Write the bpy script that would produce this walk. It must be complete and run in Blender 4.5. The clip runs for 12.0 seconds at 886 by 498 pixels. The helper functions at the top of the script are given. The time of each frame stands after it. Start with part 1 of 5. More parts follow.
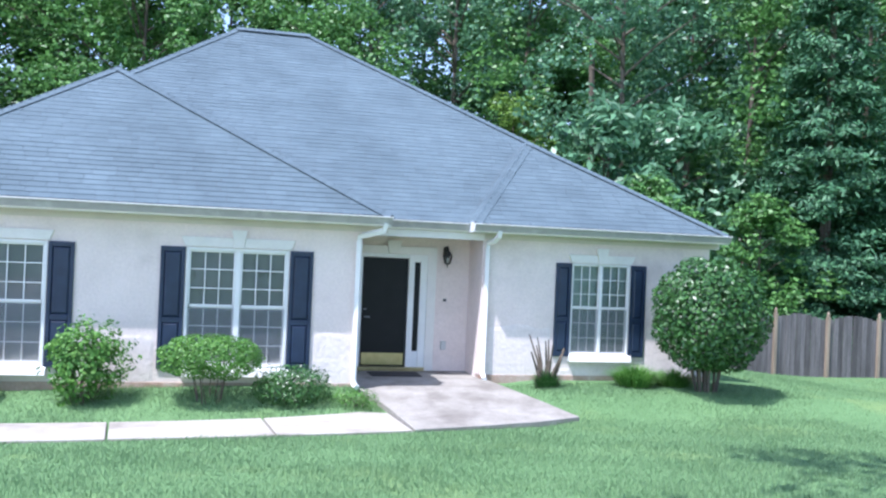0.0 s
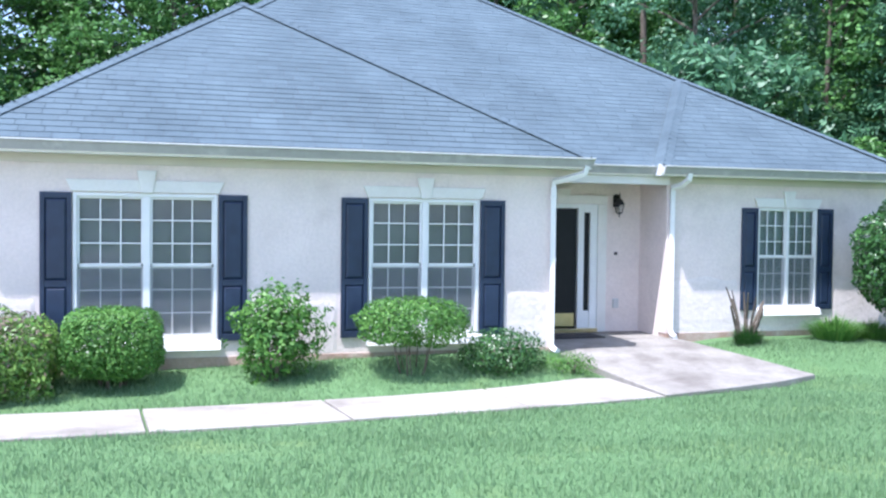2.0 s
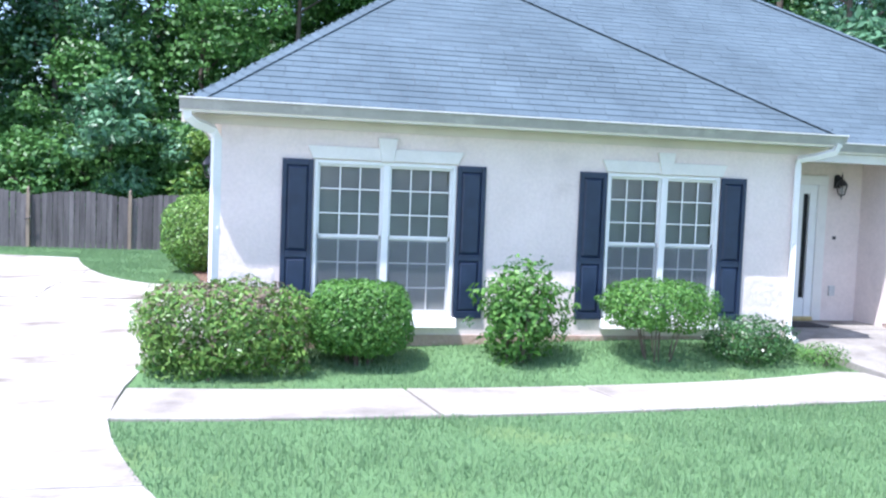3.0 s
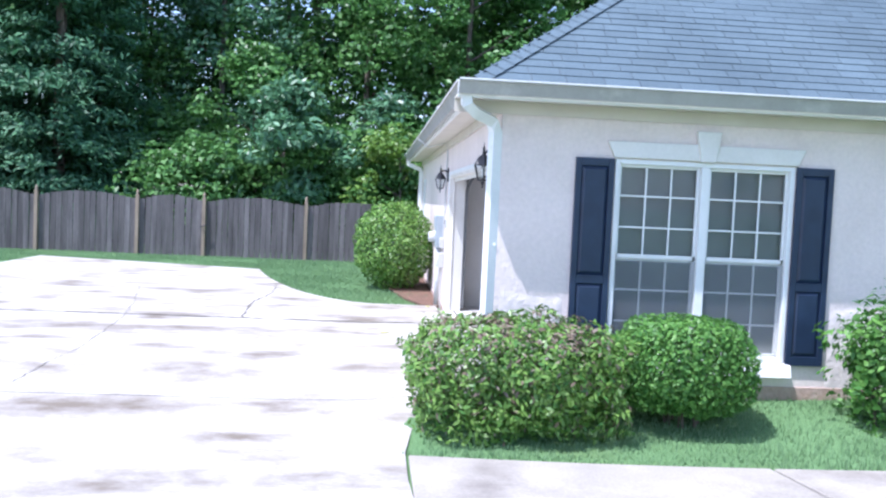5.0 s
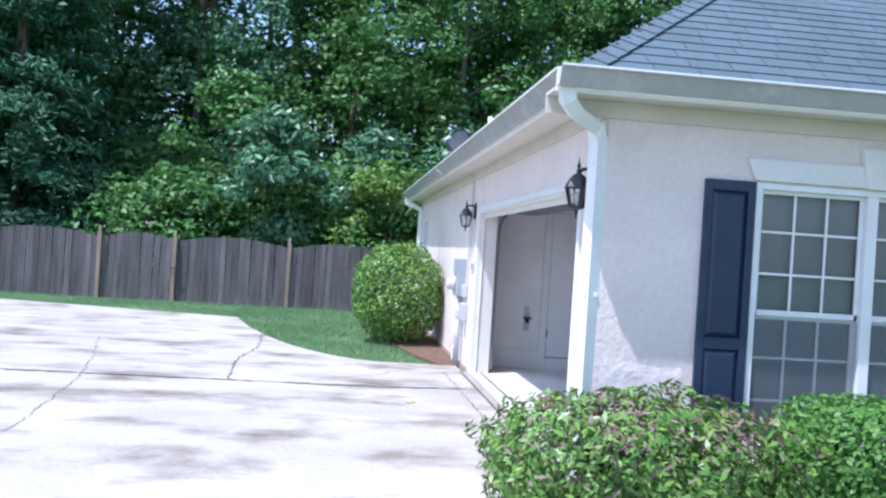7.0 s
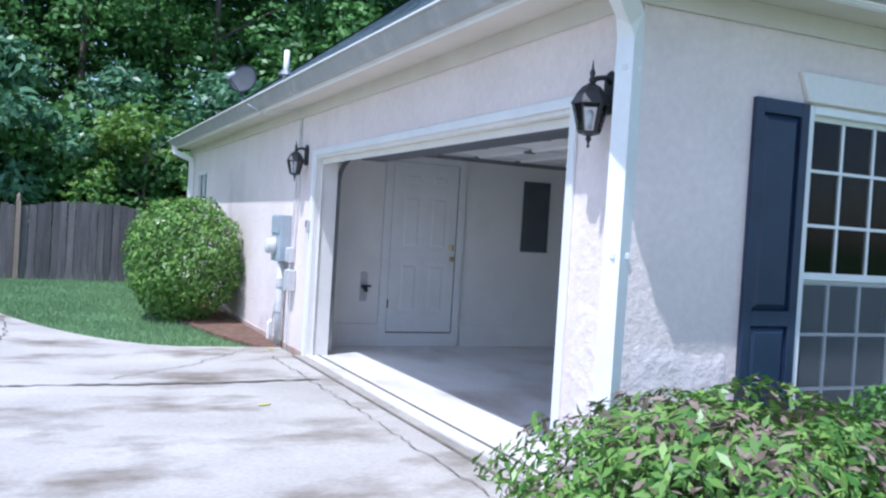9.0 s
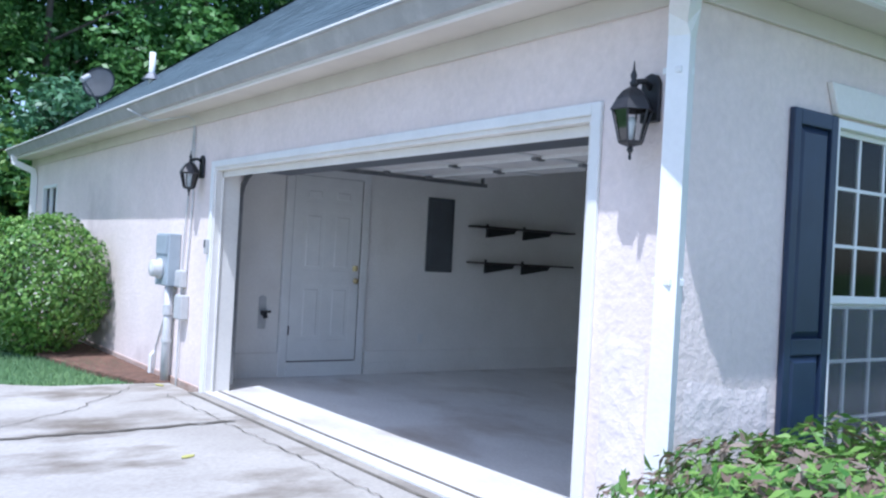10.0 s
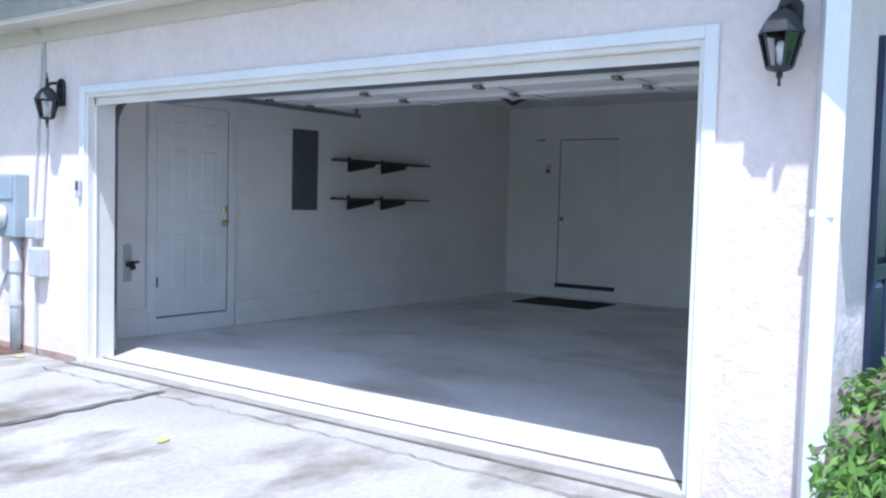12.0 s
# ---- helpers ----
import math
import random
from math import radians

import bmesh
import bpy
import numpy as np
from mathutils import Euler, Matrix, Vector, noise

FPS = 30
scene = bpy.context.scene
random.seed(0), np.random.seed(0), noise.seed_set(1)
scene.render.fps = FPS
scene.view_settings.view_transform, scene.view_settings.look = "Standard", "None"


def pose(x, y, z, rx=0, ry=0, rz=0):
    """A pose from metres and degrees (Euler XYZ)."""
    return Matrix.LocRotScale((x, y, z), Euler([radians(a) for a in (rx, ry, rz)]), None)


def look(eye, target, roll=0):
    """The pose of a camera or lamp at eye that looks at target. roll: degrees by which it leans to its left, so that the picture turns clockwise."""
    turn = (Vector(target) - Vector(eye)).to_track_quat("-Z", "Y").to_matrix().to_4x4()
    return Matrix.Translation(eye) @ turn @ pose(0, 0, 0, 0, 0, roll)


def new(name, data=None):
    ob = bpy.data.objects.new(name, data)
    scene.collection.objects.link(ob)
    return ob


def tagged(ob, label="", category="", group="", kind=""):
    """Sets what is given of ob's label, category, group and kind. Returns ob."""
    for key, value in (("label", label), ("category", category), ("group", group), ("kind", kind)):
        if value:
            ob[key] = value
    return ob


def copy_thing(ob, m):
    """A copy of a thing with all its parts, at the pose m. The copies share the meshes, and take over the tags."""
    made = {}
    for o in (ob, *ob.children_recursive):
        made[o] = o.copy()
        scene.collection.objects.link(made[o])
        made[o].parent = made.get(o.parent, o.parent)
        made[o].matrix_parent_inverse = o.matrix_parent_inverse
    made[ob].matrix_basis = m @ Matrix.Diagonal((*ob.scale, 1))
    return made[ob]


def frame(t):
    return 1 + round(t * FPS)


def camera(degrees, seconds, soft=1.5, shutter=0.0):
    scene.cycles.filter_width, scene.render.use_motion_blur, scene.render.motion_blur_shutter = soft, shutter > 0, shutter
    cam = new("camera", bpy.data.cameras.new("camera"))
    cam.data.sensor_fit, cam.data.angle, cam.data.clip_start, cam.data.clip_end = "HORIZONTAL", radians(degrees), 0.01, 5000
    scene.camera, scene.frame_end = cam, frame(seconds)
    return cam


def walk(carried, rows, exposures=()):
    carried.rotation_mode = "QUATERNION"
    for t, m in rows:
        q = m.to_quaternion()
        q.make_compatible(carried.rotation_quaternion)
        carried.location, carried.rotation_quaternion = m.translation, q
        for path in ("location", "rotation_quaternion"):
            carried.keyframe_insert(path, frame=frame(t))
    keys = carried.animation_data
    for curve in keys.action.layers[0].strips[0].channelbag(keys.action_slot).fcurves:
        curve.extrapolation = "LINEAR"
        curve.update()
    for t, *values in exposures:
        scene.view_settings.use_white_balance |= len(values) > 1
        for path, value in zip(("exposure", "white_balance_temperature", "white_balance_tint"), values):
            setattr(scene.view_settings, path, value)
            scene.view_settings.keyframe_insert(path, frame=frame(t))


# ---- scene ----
cam = camera(53.0, 12.0, soft=2.3)
PATH = [
    (0, (3.843, -1.099, 2.237), (4.332, 0.841, 2.247), 2.5),
    (0.5, (3.405, -0.481, 2.099), (3.823, 1.474, 2.109), 1.1),
    (1, (2.614, 0.12, 2.069), (3.075, 2.066, 2.059), 0.4),
    (1.5, (1.711, 0.638, 2.003), (2.085, 2.603, 1.996), -0.7),
    (2, (0.949, 1.357, 1.827), (1.508, 3.277, 1.771), 0.7),
    (2.5, (0.048, 1.881, 1.747), (0.545, 3.817, 1.687), 0.2),
    (3, (-1.13, 2.505, 1.779), (-0.703, 4.455, 1.662), 2.2),
    (3.5, (-1.656, 3.167, 1.779), (-1.379, 5.147, 1.764), 1.6),
    (3.7, (-1.832, 3.36, 1.747), (-1.601, 5.347, 1.748), 1.0),
    (5.3, (-2.706, 5.433, 1.676), (-2.562, 7.424, 1.556), 2.5),
    (5.5, (-2.756, 5.668, 1.643), (-2.624, 7.663, 1.6), 1.8),
    (6, (-2.906, 6.208, 1.6), (-2.786, 8.204, 1.607), 2.4),
    (6.5, (-3.089, 6.732, 1.576), (-2.946, 8.726, 1.617), 2.8),
    (7, (-3.249, 7.335, 1.546), (-3.019, 9.322, 1.551), 3.7),
    (7.2, (-3.329, 7.661, 1.543), (-2.928, 9.62, 1.576), 3.5),
    (8.8, (-3.977, 9.511, 1.384), (-3.14, 11.327, 1.33), 4.1),
    (9, (-4.067, 9.738, 1.38), (-3.239, 11.558, 1.341), 3.5),
    (9.5, (-4.331, 10.304, 1.378), (-3.358, 12.051, 1.389), 4.7),
    (10, (-4.514, 10.766, 1.367), (-3.356, 12.397, 1.386), 3.1),
    (10.5, (-4.729, 11.271, 1.33), (-3.431, 12.792, 1.278), 5.0),
    (11, (-5.203, 11.706, 1.27), (-3.643, 12.956, 1.194), 5.3),
    (11.5, (-5.251, 12.187, 1.344), (-3.678, 13.418, 1.246), 2.7),
    (12, (-5.438, 12.394, 1.325), (-3.826, 13.573, 1.218), 1.5),
]
EXPOSURES = [(0.0, 1.33, 5750, 18), (3.5, 1.46, 5750, 19), (5.5, 1.1, 5600, 19), (7.0, 0.92, 5550, 18), (9.5, 0.67, 5400, 15), (12.0, 0.90, 5350, 14)]
walk(cam, [(t, look(eye, target, roll)) for t, eye, target, roll in PATH], EXPOSURES)

# ---- light ----
SUN = Vector((-0.40, -0.235, 1.0)).normalized()
world = bpy.data.worlds.new("world")
scene.world = world
world.use_nodes = True
wn, wl = world.node_tree.nodes, world.node_tree.links
sky = wn.new("ShaderNodeTexSky")
sky.sky_type, sky.sun_disc = "NISHITA", False
sky.sun_elevation = math.asin(SUN.z)
sky.sun_rotation = math.atan2(SUN.x, SUN.y)
sky.air_density, sky.dust_density, sky.ozone_density = 1.0, 1.5, 1.0
wl.new(sky.outputs[0], wn["Background"].inputs[0])
wn["Background"].inputs[1].default_value = 0.15
sun_data = bpy.data.lights.new("sun", "SUN")
sun_data.energy, sun_data.angle, sun_data.color = 3.3, radians(0.6), (1.0, 0.96, 0.9)
sun = new("sun", sun_data)
sun.matrix_world = look(SUN * 60, (0, 0, 0))


# ---- materials ----
def material(name, c1, c2=None, rough=0.8, scale=8.0, bump=0.0, bump_scale=60.0, metal=0.0, fine=0.0, stretch=(1, 1, 1), spec=0.5, vary=0.0, island=False, stain=None, stain_scale=1.2, stain_at=(0.55, 0.75), coat=0.0):
    """Two-scale noise colour, a finer grain, optional stains, bump and a random tint for each object or island."""
    m = bpy.data.materials.new(name)
    m.use_nodes = True
    n, l = m.node_tree.nodes, m.node_tree.links
    p = n["Principled BSDF"]
    p.inputs["Roughness"].default_value, p.inputs["Metallic"].default_value = rough, metal
    p.inputs["Specular IOR Level"].default_value = spec
    p.inputs["Coat Weight"].default_value = coat
    mp = n.new("ShaderNodeMapping")
    mp.inputs["Scale"].default_value = stretch
    geo = n.new("ShaderNodeNewGeometry")
    l.new(geo.outputs["Position"], mp.inputs["Vector"])

    def noise_node(s, detail):
        t = n.new("ShaderNodeTexNoise")
        t.inputs["Scale"].default_value, t.inputs["Detail"].default_value = s, detail
        t.inputs["Roughness"].default_value = 0.6
        l.new(mp.outputs[0], t.inputs["Vector"])
        return t.outputs["Fac"]

    def mix(kind, fac, a, b):
        x = n.new("ShaderNodeMix")
        x.data_type, x.blend_type = "RGBA", kind
        for sock, v in ((x.inputs[0], fac), (x.inputs[6], a), (x.inputs[7], b)):
            if hasattr(v, "is_linked"):
                l.new(v, sock)
            elif isinstance(v, tuple):
                sock.default_value = (*v, 1)
            else:
                sock.default_value = v
        return x.outputs[2]

    def ramp(v, a, b, lo=0.0, hi=1.0):
        r = n.new("ShaderNodeMapRange")
        r.inputs[1].default_value, r.inputs[2].default_value = a, b
        r.inputs[3].default_value, r.inputs[4].default_value = lo, hi
        l.new(v, r.inputs[0])
        return r.outputs[0]

    c2 = c2 or tuple(v * 0.86 for v in c1)
    col = mix("MIX", ramp(noise_node(scale, 6.0), 0.35, 0.65), c1, c2)
    if fine:
        g = ramp(noise_node(bump_scale, 3.0), 0.3, 0.7, 1 - fine, 1 + fine)
        cx = n.new("ShaderNodeCombineColor")
        for k in range(3):
            l.new(g, cx.inputs[k])
        col = mix("MULTIPLY", 1.0, col, cx.outputs[0])
    if stain:
        s = ramp(noise_node(stain_scale, 7.0), *stain_at)
        col = mix("MIX", s, col, stain)
    if vary:
        src_random = geo.outputs["Random Per Island"] if island else n.new("ShaderNodeObjectInfo").outputs["Random"]
        g = ramp(src_random, 0, 1, 1 - vary, 1 + vary)
        cx = n.new("ShaderNodeCombineColor")
        for k in range(3):
            l.new(g, cx.inputs[k])
        col = mix("MULTIPLY", 1.0, col, cx.outputs[0])
    l.new(col, p.inputs["Base Color"])
    if bump:
        b = n.new("ShaderNodeBump")
        b.inputs["Strength"].default_value = 1.0
        b.inputs["Distance"].default_value = bump
        l.new(noise_node(bump_scale, 4.0), b.inputs["Height"])
        l.new(b.outputs[0], p.inputs["Normal"])
    return m


def foliage(name, c1, c2, rough=0.45, spec=0.4, through_light=0.3):
    """Leaves: each leaf has a tint of its own, and lets some light through."""
    m = bpy.data.materials.new(name)
    m.use_nodes = True
    n, l = m.node_tree.nodes, m.node_tree.links
    p, out = n["Principled BSDF"], n["Material Output"]
    geo = n.new("ShaderNodeNewGeometry")
    ramp = n.new("ShaderNodeValToRGB")
    ramp.color_ramp.elements[0].color, ramp.color_ramp.elements[1].color = (*c1, 1), (*c2, 1)
    l.new(geo.outputs["Random Per Island"], ramp.inputs[0])
    l.new(ramp.outputs[0], p.inputs["Base Color"])
    p.inputs["Roughness"].default_value, p.inputs["Specular IOR Level"].default_value = rough, spec
    tr = n.new("ShaderNodeBsdfTranslucent")
    l.new(ramp.outputs[0], tr.inputs[0])
    mx = n.new("ShaderNodeMixShader")
    mx.inputs[0].default_value = through_light
    l.new(p.outputs[0], mx.inputs[1])
    l.new(tr.outputs[0], mx.inputs[2])
    l.new(mx.outputs[0], out.inputs[0])
    return m


def glass_material(name, tint=(0.75, 0.8, 0.82), gloss=1.0):
    m = bpy.data.materials.new(name)
    m.use_nodes = True
    n, l = m.node_tree.nodes, m.node_tree.links
    t, g, f, mx = n.new("ShaderNodeBsdfTransparent"), n.new("ShaderNodeBsdfGlossy"), n.new("ShaderNodeFresnel"), n.new("ShaderNodeMixShader")
    t.inputs[0].default_value = (*tint, 1)
    g.inputs["Roughness"].default_value = 0.03
    g.inputs[0].default_value = (gloss, gloss, gloss, 1)
    f.inputs[0].default_value = 1.5
    l.new(f.outputs[0], mx.inputs[0])
    l.new(t.outputs[0], mx.inputs[1])
    l.new(g.outputs[0], mx.inputs[2])
    l.new(mx.outputs[0], n["Material Output"].inputs[0])
    return m


def screen_material(name, c=(0.22, 0.24, 0.26), cover=0.22):
    """Insect mesh: half covers, half lets see through."""
    m = bpy.data.materials.new(name)
    m.use_nodes = True
    n, l = m.node_tree.nodes, m.node_tree.links
    p, t, mx = n["Principled BSDF"], n.new("ShaderNodeBsdfTransparent"), n.new("ShaderNodeMixShader")
    p.inputs["Base Color"].default_value, p.inputs["Roughness"].default_value = (*c, 1), 0.7
    mx.inputs[0].default_value = cover
    l.new(t.outputs[0], mx.inputs[1])
    l.new(p.outputs[0], mx.inputs[2])
    l.new(mx.outputs[0], n["Material Output"].inputs[0])
    return m


STUCCO = material("stucco", (0.79, 0.69, 0.65), (0.72, 0.63, 0.59), 0.9, 1.6, 0.007, 22, fine=0.05, stain=(0.53, 0.45, 0.42), stain_scale=0.9, stain_at=(0.58, 0.85))
STUCCO_ROUGH = material("stucco_rough", (0.78, 0.70, 0.67), (0.71, 0.635, 0.605), 0.92, 1.8, 0.012, 14, fine=0.06)
FOOTING = material("footing", (0.50, 0.40, 0.35), (0.40, 0.27, 0.21), 0.95, 3.0, 0.012, 20, fine=0.08)
WHITE = material("white_paint", (0.80, 0.81, 0.80), (0.74, 0.75, 0.74), 0.5, 3.0, 0.0015, 40, fine=0.02)
TRIM = material("trim_paint", (0.76, 0.74, 0.70), (0.70, 0.68, 0.64), 0.6, 3.0, 0.002, 40, fine=0.03)
# Beige set darker than the trim: eave shade is mixed into it.
SOFFIT_SHADED = material("soffit_paint_shaded", (0.63, 0.59, 0.52), (0.57, 0.53, 0.47), 0.7, 2.0, 0.002, 30)
# White gutter's face, darkened here to carry its shade; the lip stays white.
GUTTER_SHADED = material("gutter_metal_shaded", (0.38, 0.38, 0.37), (0.32, 0.32, 0.31), 0.45, 4.0, 0.0, fine=0.04, stain=(0.5, 0.5, 0.48), stain_scale=3)
NAVY = material("navy_paint", (0.020, 0.036, 0.075), (0.014, 0.026, 0.058), 0.4, 5.0, 0.001, 80)
BLACK_DOOR = material("black_gloss_paint", (0.007, 0.008, 0.010), (0.010, 0.011, 0.013), 0.45, 4.0, 0.0005, 60, spec=0.25)
BRASS = material("brass", (0.60, 0.50, 0.29), (0.50, 0.41, 0.23), 0.3, 6.0, metal=1.0)
IRON = material("black_iron", (0.018, 0.020, 0.024), (0.03, 0.03, 0.035), 0.45, 20.0, 0.001, 120)
STEEL = material("grey_steel", (0.30, 0.31, 0.32), (0.22, 0.23, 0.24), 0.4, 10.0, metal=0.8)
GREYBOX = material("grey_enamel", (0.36, 0.42, 0.46), (0.30, 0.35, 0.39), 0.5, 5.0, 0.0008, 60)
PVC = material("grey_plastic", (0.55, 0.56, 0.56), (0.46, 0.47, 0.47), 0.5, 6.0)
PANEL_GREY = material("dark_grey_enamel", (0.10, 0.11, 0.125), (0.085, 0.093, 0.105), 0.5, 5.0)
# Grey taken far down so the colour itself holds the dish's shaded face.
DISH_SHADED = material("dish_enamel_shaded", (0.085, 0.105, 0.125), (0.07, 0.088, 0.105), 0.6, 5.0, fine=0.04)
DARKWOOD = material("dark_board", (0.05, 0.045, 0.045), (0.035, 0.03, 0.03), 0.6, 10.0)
RUBBER = material("dark_mat", (0.03, 0.03, 0.032), (0.05, 0.048, 0.046), 0.95, 30.0, 0.004, 150)
PORCH = material("porch_concrete", (0.31, 0.295, 0.265), (0.23, 0.215, 0.19), 0.9, 1.8, 0.005, 45, fine=0.16, stain=(0.12, 0.105, 0.09), stain_scale=1.3, stain_at=(0.48, 0.74))
CONCRETE = material("concrete", (0.37, 0.345, 0.305), (0.29, 0.268, 0.232), 0.9, 1.3, 0.004, 45, fine=0.12, stain=(0.145, 0.127, 0.11), stain_scale=0.9, stain_at=(0.52, 0.74))
DRIVE = material("drive_concrete", (0.44, 0.42, 0.385), (0.35, 0.33, 0.30), 0.9, 0.9, 0.004, 40, fine=0.12, stain=(0.155, 0.130, 0.100), stain_scale=1.15, stain_at=(0.50, 0.68), stretch=(0.72, 1.2, 1))
GARAGE_FLOOR = material("garage_floor", (0.78, 0.775, 0.76), (0.66, 0.65, 0.635), 0.42, 1.4, 0.001, 40, fine=0.08, stain=(0.40, 0.345, 0.30), stain_scale=0.95, stain_at=(0.50, 0.72), stretch=(1.0, 0.6, 1))
GARAGE_WALL = material("garage_wall_paint", (0.83, 0.815, 0.785), (0.76, 0.745, 0.715), 0.8, 1.1, 0.002, 40, fine=0.03, stain=(0.66, 0.63, 0.58), stain_scale=0.6, stain_at=(0.55, 0.85))
ROOM_WALL = material("room_wall_paint", (0.60, 0.58, 0.54), (0.56, 0.54, 0.50), 0.8, 2.0)
BLIND = material("blind", (0.62, 0.72, 0.67), (0.56, 0.66, 0.61), 0.6, 3.0)
SHINGLE = material("shingle", (0.100, 0.141, 0.166), (0.076, 0.109, 0.130), 0.92, 0.7, 0.004, 90, fine=0.16, vary=0.07, island=True, spec=0.3)
SHINGLE_PIECE = material("shingle_piece", (0.100, 0.141, 0.166), (0.076, 0.109, 0.130), 0.92, 0.7, 0.004, 90, fine=0.16, vary=0.07, spec=0.3)
FELT = material("roof_felt", (0.10, 0.11, 0.13), None, 0.95, 4.0)
PICKET = material("weathered_wood", (0.145, 0.132, 0.134), (0.078, 0.070, 0.073), 0.9, 3.0, 0.004, 30, fine=0.22, stretch=(3, 3, 0.25), vary=0.32)
POST = material("post_wood", (0.32, 0.25, 0.19), (0.22, 0.17, 0.13), 0.9, 3.0, 0.004, 30, fine=0.15, stretch=(3, 3, 0.3))
BARK = material("bark", (0.16, 0.13, 0.10), (0.085, 0.07, 0.055), 0.95, 6.0, 0.03, 12, stretch=(1, 1, 0.3))
LAWN = material("lawn_soil", (0.135, 0.245, 0.108), (0.106, 0.200, 0.085), 0.95, 1.2, 0.02, 60, fine=0.25, stain=(0.19, 0.28, 0.11), stain_scale=0.6, spec=0.1)
MULCH = material("mulch", (0.20, 0.11, 0.075), (0.11, 0.065, 0.045), 0.95, 9.0, 0.03, 30, fine=0.2)
BLADE = foliage("grass_blade", (0.140, 0.250, 0.122), (0.245, 0.375, 0.190), 0.6, 0.2, 0.35)
LEAF_BRIGHT = foliage("leaf_bright", (0.052, 0.165, 0.032), (0.155, 0.325, 0.07), 0.45, 0.3)
LEAF_GLOSS = foliage("leaf_gloss", (0.052, 0.155, 0.026), (0.225, 0.375, 0.085), 0.36, 0.35, 0.2)
LEAF_DARK = foliage("leaf_dark", (0.022, 0.080, 0.022), (0.074, 0.190, 0.046), 0.35, 0.5, 0.2)
LEAF_DRY = foliage("leaf_dry", (0.15, 0.105, 0.075), (0.30, 0.245, 0.20), 0.7, 0.2, 0.2)
LEAF_TREE = foliage("leaf_tree", (0.050, 0.143, 0.037), (0.143, 0.319, 0.084), 0.45, 0.4)
LEAF_TREE_B = foliage("leaf_tree_blue", (0.053, 0.149, 0.079), (0.158, 0.333, 0.175), 0.4, 0.5)
LEAF_TREE_Y = foliage("leaf_tree_yellow", (0.075, 0.163, 0.027), (0.200, 0.338, 0.062), 0.45, 0.4)
NEEDLE = foliage("needle", (0.031, 0.097, 0.053), (0.093, 0.233, 0.109), 0.55, 0.3, 0.15)
GLASS = glass_material("window_glass", (0.86, 0.88, 0.89), 0.45)
SCREEN = screen_material("insect_screen")
LAMP_GLASS = glass_material("lamp_glass", (0.92, 0.94, 0.95), 0.12)
FROST = material("frosted_bulb", (0.8, 0.8, 0.76), None, 0.4, 4.0)
PATINA = material("yellow_leaf", (0.48, 0.46, 0.14), None, 0.6, 4.0)


# ---- mesh helpers ----
def bx(bm, x0, x1, y0, y1, z0, z1):
    v = [bm.verts.new((x, y, z)) for z in (z0, z1) for x, y in ((x0, y0), (x1, y0), (x1, y1), (x0, y1))]
    for f in ((0, 3, 2, 1), (4, 5, 6, 7), (0, 1, 5, 4), (1, 2, 6, 5), (2, 3, 7, 6), (3, 0, 4, 7)):
        bm.faces.new([v[i] for i in f])
    return bm


def box(x0, x1, y0, y1, z0, z1, bevel=0.0):
    bm = bx(bmesh.new(), min(x0, x1), max(x0, x1), min(y0, y1), max(y0, y1), min(z0, z1), max(z0, z1))
    if bevel:
        bmesh.ops.bevel(bm, geom=bm.edges[:], offset=bevel, segments=2, affect="EDGES", profile=0.5)
    return bm


def prism(outline, axis, a, b, bevel=0.0):
    """A flat outline pushed along an axis. The outline's pairs are the two other coordinates in x, y, z order."""
    bm = bmesh.new()

    def put(p, k):
        return {"x": (k, p[0], p[1]), "y": (p[0], k, p[1]), "z": (p[0], p[1], k)}[axis]
    va, vb = [bm.verts.new(put(p, a)) for p in outline], [bm.verts.new(put(p, b)) for p in outline]
    bm.faces.new(va), bm.faces.new(vb[::-1])
    for i in range(len(outline)):
        j = (i + 1) % len(outline)
        bm.faces.new((va[i], vb[i], vb[j], va[j]))
    bmesh.ops.recalc_face_normals(bm, faces=bm.faces[:])
    if bevel:
        bmesh.ops.bevel(bm, geom=bm.edges[:], offset=bevel, segments=1, affect="EDGES")
    return bm


def lathe(profile, centre, sides=16):
    """A turned shape about a vertical axis: profile is (radius, height)."""
    bm = bmesh.new()
    rings = []
    for r, z in profile:
        rings.append([bm.verts.new((centre[0] + r * math.cos(2 * math.pi * k / sides), centre[1] + r * math.sin(2 * math.pi * k / sides), centre[2] + z)) for k in range(sides)])
    for a, b in zip(rings, rings[1:]):
        for k in range(sides):
            bm.faces.new((a[k], a[(k + 1) % sides], b[(k + 1) % sides], b[k]))
    bm.faces.new(rings[0][::-1]), bm.faces.new(rings[-1])
    return bm


def tube(points, radius, sides=8, bm=None, taper=None, square=False):
    """A pipe along a line of points."""
    bm = bm or bmesh.new()
    pts = [Vector(p) for p in points]
    rings, side = [], None
    for i, p in enumerate(pts):
        d = (pts[min(i + 1, len(pts) - 1)] - pts[max(i - 1, 0)]).normalized()
        if side is None:
            side = d.cross(Vector((0, 0, 1)) if abs(d.z) < 0.9 else Vector((1, 0, 0))).normalized()
        side = (side - d * side.dot(d)).normalized()
        up = d.cross(side)
        r = radius if taper is None else radius * (1 + (taper - 1) * i / (len(pts) - 1))
        off = math.pi / 4 if square else 0
        rings.append([bm.verts.new(p + (side * math.cos(off + 2 * math.pi * k / sides) + up * math.sin(off + 2 * math.pi * k / sides)) * r) for k in range(sides)])
    for a, b in zip(rings, rings[1:]):
        for k in range(sides):
            bm.faces.new((a[k], a[(k + 1) % sides], b[(k + 1) % sides], b[k]))
    bm.faces.new(rings[0][::-1]), bm.faces.new(rings[-1])
    return bm


